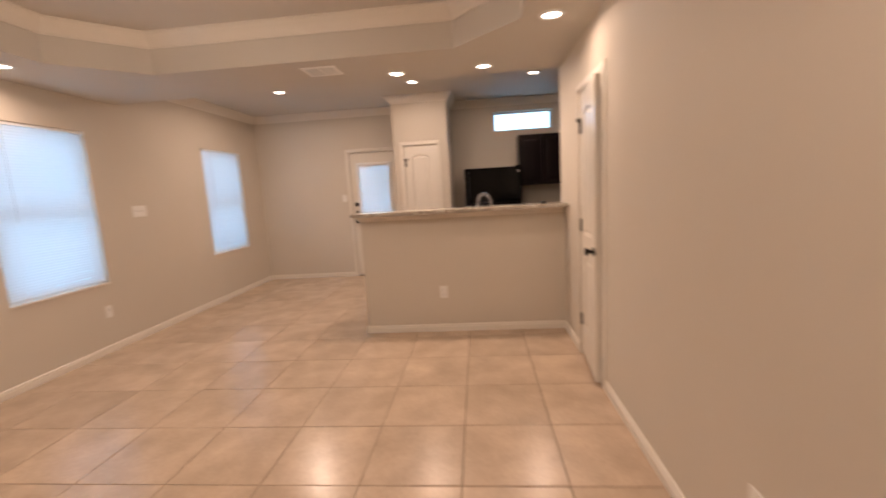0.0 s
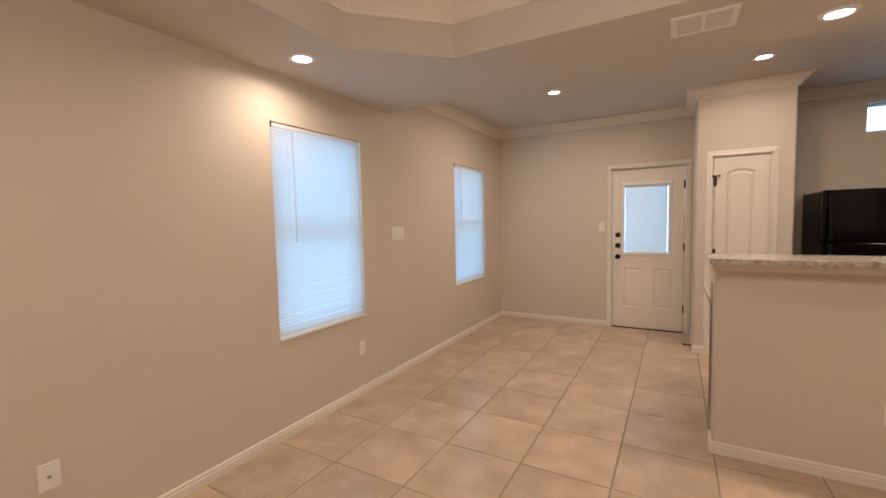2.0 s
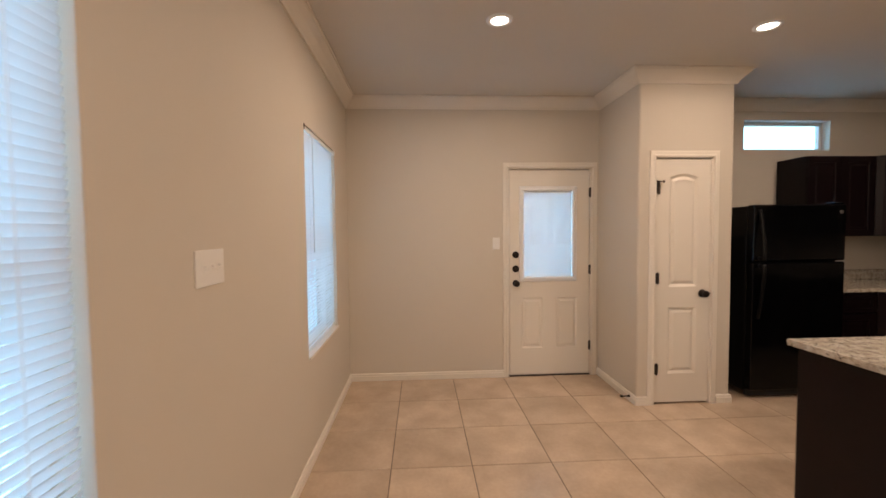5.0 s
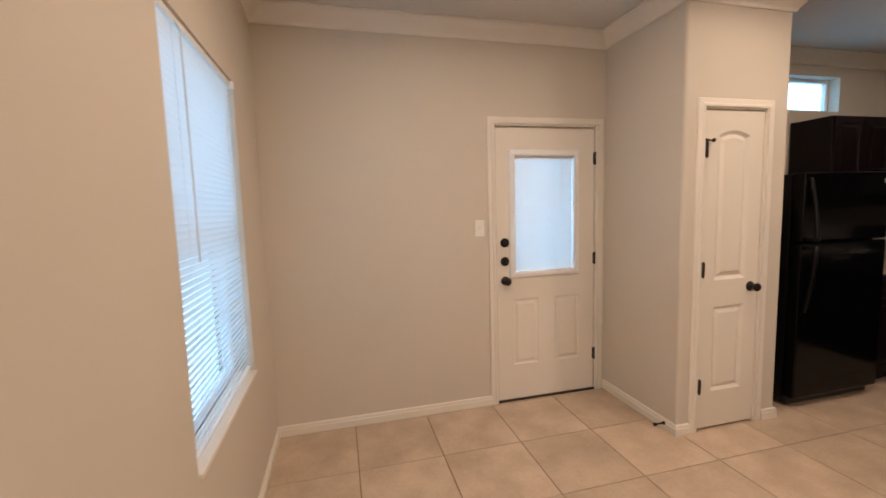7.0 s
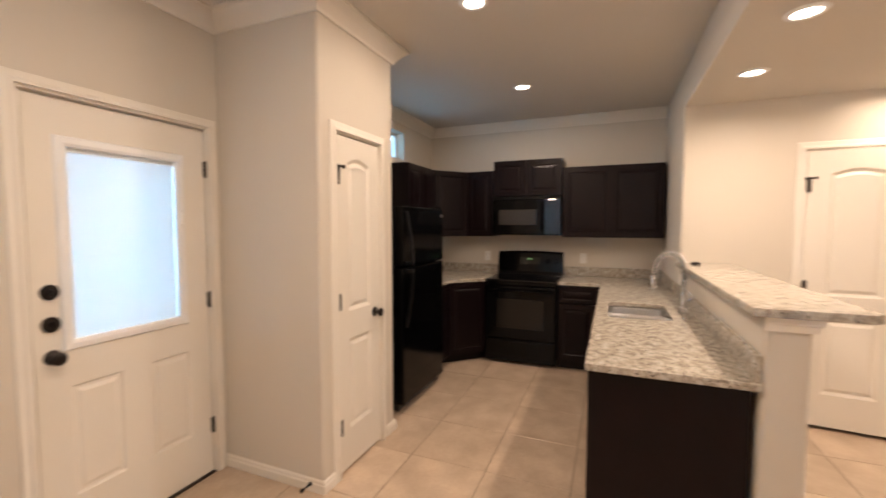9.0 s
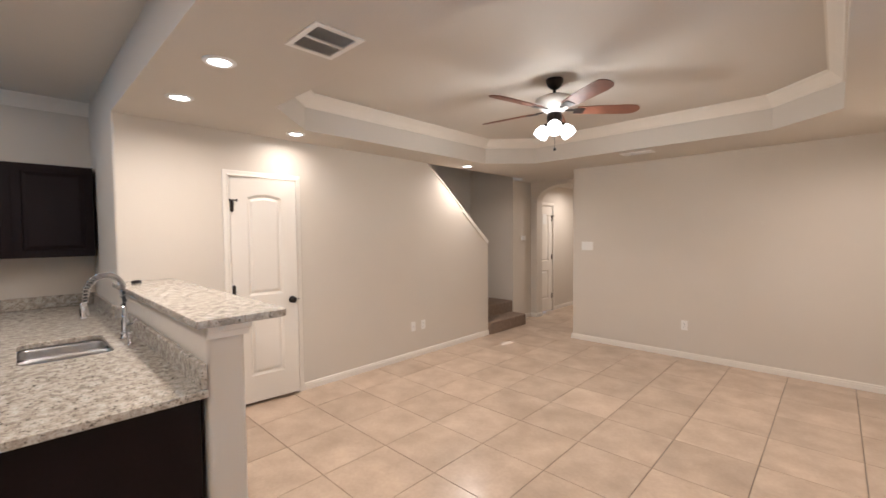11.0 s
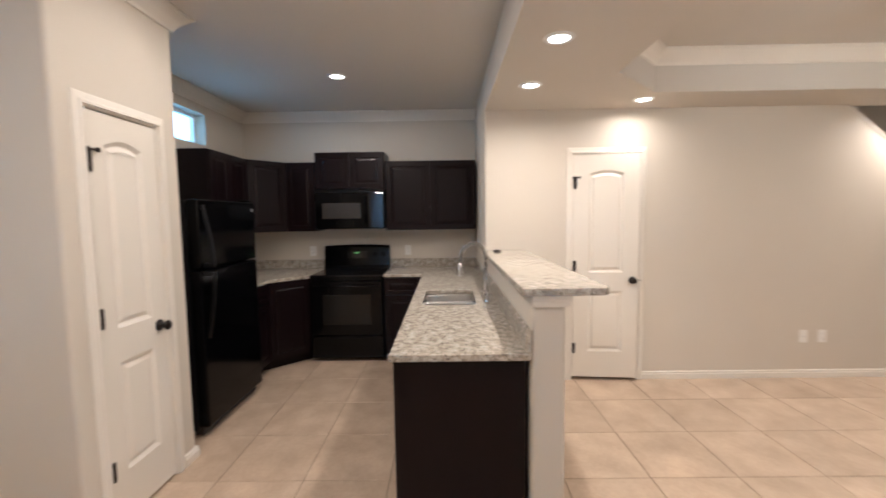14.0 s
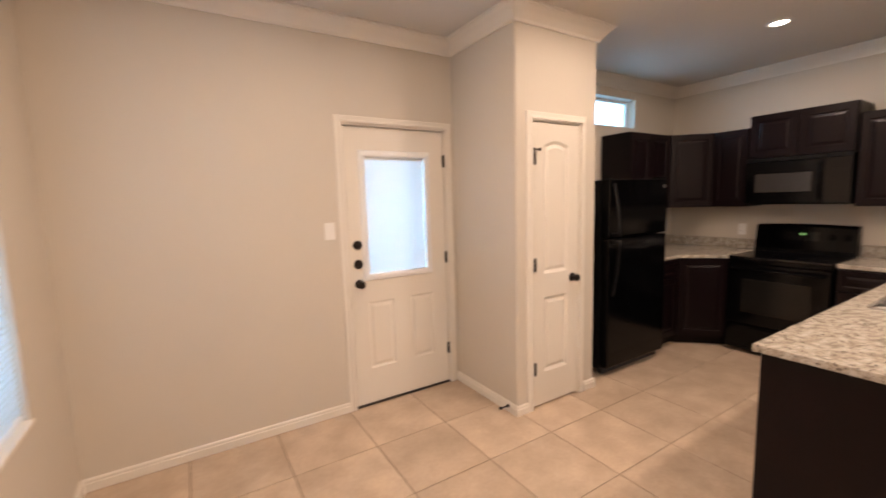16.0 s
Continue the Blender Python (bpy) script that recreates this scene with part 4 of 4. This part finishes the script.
local("oven_handle", bm, APPL, rg, True)
bm = bmesh.new()
bm_box(bm, 0.20, RW - 0.20, -0.012, 0.006, 0.245, 0.262, 0.004, 2)
local("drawer_pull", bm, APPL, rg)
bm = bmesh.new()
prof = [(0.655, 0.93), (0.545, 0.93), (0.560, 0.965), (0.585, 1.17), (0.605, 1.195), (0.655, 1.195)]
n = 16
rings = []
for k in range(n + 1):
    u = k / n
    lift = 0.012 * math.sin(math.pi * u)
    rings.append([bm.verts.new((RW * u, y, z + (lift if z > 1.1 else 0))) for y, z in prof])
for a, b in zip(rings, rings[1:]):
    for j in range(len(prof)):
        bm.faces.new((a[j], a[(j + 1) % len(prof)], b[(j + 1) % len(prof)], b[j]))
bm.faces.new(rings[0]), bm.faces.new(rings[-1][::-1])
local("backguard", bm, APPL, rg)
bm = bmesh.new()
m = pose(0, 0.574, 1.08, -7)
bm_box(bm, 0.26, 0.50, -0.004, 0.004, -0.035, 0.055, 0.002, 1)
bm.transform(m)
local("control_panel", bm, BLACKGLASS, rg)
for k, kx in enumerate((0.07, 0.17, 0.59, 0.69)):
    bm = bmesh.new()
    lathe(bm, [(0, 0), (0.026, 0), (0.024, 0.014), (0.018, 0.022), (0, 0.022)], pose(kx, 0.574, 1.09, 83), 20)
    bm_box(bm, kx - 0.004, kx + 0.004, 0.540, 0.566, 1.075, 1.112, 0.002, 1)
    local("burner_dial", bm, APPL, rg, False)
bm = bmesh.new()
for dx in (0.355, 0.372, 0.390):
    for e in ((0, 0.010, 0.010, 0.0125), (0, 0.010, -0.001, 0.0015), (0, 0.0025, 0, 0.012), (0.0075, 0.010, 0, 0.012)):
        if dx == 0.355 and e[0] == 0 and e[1] > 0.005:
            continue
        bm_box(bm, dx + e[0], dx + e[1], -0.0065, -0.0055, e[2], e[3])
bm.transform(pose(0, 0.576, 1.105, -7))
local("clock", bm, LED, rg)
for bx, by, r in ((0.2, 0.15, 0.10), (0.56, 0.15, 0.08), (0.2, 0.42, 0.08), (0.56, 0.42, 0.10)):
    bm = bmesh.new()
    lathe(bm, [(r, 0.0), (r, 0.0008), (r - 0.004, 0.0008), (r - 0.004, 0)], pose(bx, by, 0.928), 32)
    local("burner_ring", bm, OVENGLASS, rg)

# microwave above the range
mw = rooted("microwave", pose(1.865, 5.951, 1.40, 0, 0, -90), "black over-range microwave hung under the wall cabinet", "microwave")
rg_box("body", (0.002, 0.756, 0.02, 0.40, 0.0, 0.43), APPL, 0.004, 2, mw)
rg_box("door", (0.002, 0.575, 0.0, 0.019, 0.012, 0.395), APPL, 0.006, 2, mw)
rg_box("door_window", (0.075, 0.50, -0.002, 0.004, 0.115, 0.285), MWGLASS, 0.002, 1, mw)
rg_box("control_panel", (0.580, 0.756, 0.0, 0.019, 0.012, 0.395), BLACKGLASS, 0.004, 2, mw)
rg_box("vent_grille", (0.002, 0.756, 0.004, 0.019, 0.40, 0.43), APPL_ROUGH, 0.002, 1, mw)
bm = bmesh.new()
tube(bm, [(0.555, 0.002, 0.05), (0.555, -0.032, 0.06), (0.555, -0.036, 0.2), (0.555, -0.032, 0.35), (0.555, 0.002, 0.36)], 0.010, 10)
local("handle", bm, APPL, mw, True)
bm = bmesh.new()
for r_ in range(5):
    for c_ in range(3):
        bm_box(bm, 0.605 + c_ * 0.045, 0.635 + c_ * 0.045, -0.0015, 0.001, 0.06 + r_ * 0.045, 0.085 + r_ * 0.045, 0.001, 1)
bm_box(bm, 0.605, 0.725, -0.0015, 0.001, 0.315, 0.36, 0.001, 1)
local("buttons", bm, BLACKGLASS, mw)

# ---- lamps in the ceilings ----
first = None
for x, y, z, watts in CANS:
    if first is None:
        first = rooted("recessed_light", pose(x, y, z), "round white recessed ceiling light, lit", "ceiling light", "recessed lights")
        bm = bmesh.new()
        lathe(bm, [(0.054, -0.0005), (0.056, -0.008), (0.074, -0.007), (0.082, -0.001), (0.082, 0.0)], Matrix(), 32)
        local("trim_ring", bm, FRAMEW, first, True)
        bm = bmesh.new()
        lathe(bm, [(0, -0.004), (0.053, -0.003), (0.054, -0.0005)], Matrix(), 32)
        lens_ob = local("lens", bm, CAN_GLOW, first, True)
        lens_ob.visible_shadow = False
    else:
        copy_thing(first, pose(x, y, z))

# ---- ceiling fan ----
fan = rooted("ceiling_fan", pose(FAN[0], FAN[1], H2), "ceiling fan with pale motor bowl, wooden blades and lit shades", "ceiling fan")
bm = bmesh.new()
lathe(bm, [(0, 0), (0.068, 0), (0.066, -0.02), (0.05, -0.055), (0.025, -0.075), (0.014, -0.08), (0, -0.08)], Matrix(), 28)
local("canopy", bm, BRONZE, fan, True)
bm = bmesh.new()
lathe(bm, [(0, -0.07), (0.012, -0.07), (0.012, -0.17), (0.022, -0.175), (0.022, -0.19), (0, -0.19)], Matrix(), 16)
local("downrod", bm, BRONZE, fan, True)
bm = bmesh.new()
lathe(bm, [(0, -0.165), (0.03, -0.160), (0.085, -0.163), (0.104, -0.172), (0.106, -0.184), (0, -0.184)], Matrix(), 32)
local("motor_cap", bm, BRONZE, fan, True)
bm = bmesh.new()
lathe(bm, [(0, -0.180), (0.128, -0.181), (0.146, -0.190), (0.146, -0.200), (0.132, -0.232), (0.104, -0.262), (0.075, -0.285), (0.058, -0.298), (0, -0.30)], Matrix(), 36)
local("motor_housing", bm, PALEMETAL, fan, True)
bm = bmesh.new()
lathe(bm, [(0, -0.295), (0.055, -0.30), (0.062, -0.33), (0.055, -0.37), (0.03, -0.39), (0, -0.392)], Matrix(), 28)
local("light_kit", bm, BRONZE, fan, True)
for k in range(5):
    a = 6 + 72 * k
    bm = bmesh.new()
    m = pose(0, 0, -0.275, 0, 0, a) @ pose(0, 0, 0, -13)
    outline = [(0.17, -0.050), (0.30, -0.060), (0.55, -0.068), (0.62, -0.060), (0.65, -0.035), (0.66, 0.0), (0.65, 0.035), (0.62, 0.060), (0.55, 0.068), (0.30, 0.060), (0.17, 0.050)]
    va = [bm.verts.new(m @ Vector((x, y, -0.003))) for x, y in outline]
    vb = [bm.verts.new(m @ Vector((x, y, 0.003))) for x, y in outline]
    bm.faces.new(va[::-1]), bm.faces.new(vb), ring_between(bm, va, vb)
    local("blade", bm, BLADE, fan)
    bm = bmesh.new()
    bm_box(bm, 0.08, 0.16, -0.012, 0.012, -0.004, 0.004, 0.002, 1)
    bm_box(bm, 0.15, 0.23, -0.038, 0.038, -0.009, -0.004, 0.002, 1)
    bm.transform(m)
    local("blade_bracket", bm, BRONZE, fan)
for k in range(3):
    a = 119 + 120 * k
    bm = bmesh.new()
    m = pose(0, 0, -0.35, 0, 0, a) @ pose(0.045, 0, 0, 0, 140, 0)
    lathe(bm, [(0, 0), (0.012, 0), (0.012, 0.03), (0.024, 0.035), (0.024, 0.055), (0, 0.055)], m, 14)
    local("socket_arm", bm, BRONZE, fan, True)
    bm = bmesh.new()
    lathe(bm, [(0.020, 0.045), (0.034, 0.06), (0.050, 0.09), (0.056, 0.12), (0.054, 0.145), (0.050, 0.146), (0.050, 0.12), (0.044, 0.09), (0.030, 0.065), (0.018, 0.05)], m, 24)
    sh = local("shade", bm, BULB_GLOW, fan, True)
    sh.visible_shadow = False
bm = bmesh.new()
tube(bm, [(0.01, -0.02, -0.39), (0.01, -0.02, -0.56)], 0.0018, 6)
lathe(bm, [(0, 0), (0.010, 0.004), (0.012, 0.012), (0.009, 0.022), (0.003, 0.028), (0, 0.028)], pose(0.01, -0.02, -0.588), 12)
local("pull_chain", bm, BRONZE, fan, True)

for part_ in fan.children:
    if not part_.name.startswith("canopy"):
        part_.location.z += 0.035

# ---- vents ----
rv = rooted("return_vent", pose(-0.985, 3.645, H1) @ Matrix.Diagonal((0.84, 0.86, 1, 1)), "white square louvred ceiling vent", "vent")
bm = bmesh.new()
for e in ((-0.175, -0.14), (0.14, 0.175)):
    bm_box(bm, e[0], e[1], -0.145, 0.145, -0.008, -0.0005, 0.002, 1)
for e in ((-0.145, -0.112), (0.112, 0.145)):
    bm_box(bm, -0.14, 0.14, e[0], e[1], -0.008, -0.0005, 0.002, 1)
bm_box(bm, -0.010, 0.010, -0.112, 0.112, -0.008, -0.0005, 0.001, 1)
local("frame", bm, VENTM, rv)
bm = bmesh.new()
bm_box(bm, -0.14, 0.14, -0.112, 0.112, -0.0015, -0.0005)
local("duct", bm, DUCT, rv)
data = None
for side in (-1, 1):
    for k in range(17):
        if data is None:
            bm = bmesh.new()
            bm_box(bm, -0.064, 0.064, -0.0008, 0.0008, -0.006, 0.006)
            s = local("louvre", bm, GREYSLAT, rv)
            data = s.data
        else:
            s = new("louvre", data)
            s.parent = rv
        s.matrix_basis = pose(side * 0.075, -0.1 + k * 0.0125, -0.006, 48)
sv = rooted("supply_vent", pose(-1.06, -0.30, H1), "narrow white ceiling register near the wall", "vent")
bm = bmesh.new()
for e in ((-0.17, 0.17, -0.085, -0.06), (-0.17, 0.17, 0.06, 0.085), (-0.17, -0.145, -0.06, 0.06), (0.145, 0.17, -0.06, 0.06)):
    bm_box(bm, e[0], e[1], e[2], e[3], -0.008, -0.0005, 0.002, 1)
local("frame", bm, VENTM, sv)
bm = bmesh.new()
bm_box(bm, -0.145, 0.145, -0.06, 0.06, -0.0015, -0.0005)
local("duct", bm, DUCT, sv)
data = None
for k in range(7):
    if data is None:
        bm = bmesh.new()
        bm_box(bm, -0.145, 0.145, -0.0008, 0.0008, -0.007, 0.007)
        s = local("louvre", bm, VENTM, sv)
        data = s.data
    else:
        s = new("louvre", data)
        s.parent = sv
    s.matrix_basis = pose(0, -0.052 + k * 0.0173, -0.006, 40)

# ---- switches and outlets ----


def plate_at(name, side, u, z, w, h, label, kind_):
    root = rooted(name, wall_pose(side, u, z), label, "switch" if kind_ != "outlet" else "outlet", "wall plates")
    bm = bmesh.new()
    bm_box(bm, -w / 2, w / 2, -0.006, 0.0, -h / 2, h / 2, 0.0025, 2)
    local("cover", bm, PLASTIC, root)
    if kind_ == "outlet":
        for dz in (-0.02, 0.02):
            bm = bmesh.new()
            lathe(bm, [(0.0165, 0), (0.0165, 0.0025), (0.015, 0.0032), (0, 0.0032)], pose(0, -0.006, dz, 90), 20)
            local("socket", bm, PLASTIC, root)
            bm = bmesh.new()
            for dx in (-0.006, 0.006):
                bm_box(bm, dx - 0.001, dx + 0.001, -0.0097, -0.009, dz - 0.002, dz + 0.006)
            bm_box(bm, -0.0022, 0.0022, -0.0097, -0.009, dz - 0.010, dz - 0.006)
            local("slots", bm, DARKSLOT, root)
    elif kind_ == "jack":
        bm = bmesh.new()
        lathe(bm, [(0.007, 0), (0.007, 0.008), (0.003, 0.008), (0, 0.004)], pose(0, -0.006, 0, 90), 12)
        local("jack", bm, STEEL, root)
    else:
        n = kind_
        for k in range(n):
            cx = (k - (n - 1) / 2) * 0.046
            bm = bmesh.new()
            bm_box(bm, cx - 0.006, cx + 0.006, -0.009, -0.005, -0.013, 0.013, 0.001, 1)
            bm_box(bm, cx - 0.004, cx + 0.004, -0.018, -0.006, 0.0, 0.010, 0.002, 1)
            local("toggle", bm, PLASTIC, root)
    return root


plate_at("outlet", "west", 1.70, 0.415, 0.075, 0.118, "white cable jack plate low on the wall", "jack")
plate_at("outlet", "west", 3.71, 0.40, 0.072, 0.116, "white outlet plate under the window", "outlet")
plate_at("light_switch", "west", 4.275, 1.355, 0.185, 0.12, "white three-gang toggle switch plate", 3)
plate_at("light_switch", "north", -1.95, 1.34, 0.072, 0.118, "white single toggle switch by the back door", 1)
plate_at("outlet", "bar", -0.10, 0.40, 0.075, 0.12, "white outlet plate on the half wall", "outlet")
plate_at("outlet", "east", 1.26, 0.385, 0.072, 0.116, "white cable plate on the wall", "jack")
plate_at("outlet", "east", 1.09, 0.385, 0.072, 0.116, "white outlet plate on the wall", "outlet")
plate_at("light_switch", "south", -0.18, 1.35, 0.165, 0.12, "white three-gang switch plate", 3)
plate_at("outlet", "south", -1.41, 0.40, 0.072, 0.118, "white outlet plate low on the wall", "outlet")
plate_at("outlet", "kitchen", 4.98, 1.13, 0.072, 0.118, "white outlet plate above the backsplash", "outlet")
plate_at("outlet", "kitchen", 6.12, 1.13, 0.072, 0.118, "white outlet plate above the backsplash", "outlet")
# spring door stop on the pantry baseboard
bm = bmesh.new()
m = pose(-0.929, 6.235, 0.045, 0, -90, 0)
lathe(bm, [(0, 0), (0.012, 0), (0.012, 0.006), (0.006, 0.008), (0.006, 0.06), (0.011, 0.062), (0.011, 0.078), (0, 0.080)], m, 14)
tagged(finish("door_stop", bm, BRONZE, True), "small dark spring door stop on the baseboard", "door stop")

# ---- stairs ----
st = rooted("staircase", pose(1.25, -0.8, 0), "brown carpeted staircase turning up behind the wall", "stairs")


def step_block(ext):
    bm = bmesh.new()
    bm_box(bm, *ext, 0.018, 3)
    bm.transform(st.matrix_basis.inverted())
    local("step", bm, CARPET, st)


step_block((1.03, 1.35, -1.25, -0.272, 0.0, 0.185))
step_block((1.325, 1.90, -1.298, -0.272, 0.0, 0.37))
step_block((1.86, 2.268, -1.298, -0.268, 0.0, 0.555))
for k in range(11):
    y0 = -0.275 + 0.225 * k
    step_block((E + 0.122, 2.268, y0, y0 + 0.26, 0.37 + 0.185 * k, 0.74 + 0.185 * k))
# small thermostat on the hallway wall
th = rooted("thermostat", wall_pose("hall", -1.60, 1.45), "small white thermostat on the hallway wall", "thermostat")
bm = bmesh.new()
bm_box(bm, -0.06, 0.06, -0.028, 0, -0.04, 0.04, 0.005, 2)
local("case", bm, PLASTIC, th)

# sheet of paper on the hallway door
block("paper_notice", (1.3205, 1.3225, -2.44, -2.30, 1.70, 1.90), PLASTIC)
tagged(bpy.data.objects["paper_notice"], "plain white sheet of paper on the hallway door", "paper")

# ---- outside ----
bm = bmesh.new()
bmesh.ops.create_grid(bm, x_segments=2, y_segments=2, size=400, matrix=Matrix.Translation((0, 0, -0.15)))
tagged(finish("ground", bm, GRASS), "grass ground around the house", "ground", kind="structure")

# ---- floor, with its tiles last ----
floor = block("floor", (W - 0.15, 2.42, -4.10, 7.05, -0.12, -0.004), GROUT)
tagged(floor, "beige square ceramic tile floor with dark grout", "floor", kind="structure")
PX, PY, GAP = 0.505, 0.5045, 0.0045
meshes = {}


def tile(x0, x1, y0, y1):
    key = (round(x1 - x0, 3), round(y1 - y0, 3))
    if min(key) < 0.03:
        return
    if key not in meshes:
        bm = bmesh.new()
        bm_box(bm, -key[0] / 2, key[0] / 2, -key[1] / 2, key[1] / 2, -0.01, 0.0)
        top = [e for e in bm.edges if all(v.co.z > -0.001 for v in e.verts)]
        bmesh.ops.bevel(bm, geom=top, offset=0.0025, segments=2, affect="EDGES", profile=0.5)
        me_ = bpy.data.meshes.new("tile")
        bm.to_mesh(me_)
        bm.free()
        me_.materials.append(TILE)
        meshes[key] = me_
    ob = new("tile", meshes[key])
    ob.parent = floor
    ob.matrix_basis = pose((x0 + x1) / 2, (y0 + y1) / 2, random.uniform(-0.0004, 0.0004), random.uniform(-0.05, 0.05), random.uniform(-0.05, 0.05))


for i in range(-8, 6):
    for j in range(-23, 2):
        x0, y0 = 0.135 + i * PX, 6.882 + j * PY
        x1, y1 = x0 + PX, y0 + PY
        xa, xb, ya, yb = max(x0, W - 0.05), min(x1, 2.3), max(y0, -4.0), min(y1, 6.95)
        if xb <= xa or yb <= ya:
            continue
        if yb < -0.97 and (xb < -0.05 or xa > 1.4):
            continue
        if xa > 1.35 and yb < 4.0:
            continue
        tile(xa + GAP / 2, xb - GAP / 2, ya + GAP / 2, yb - GAP / 2)
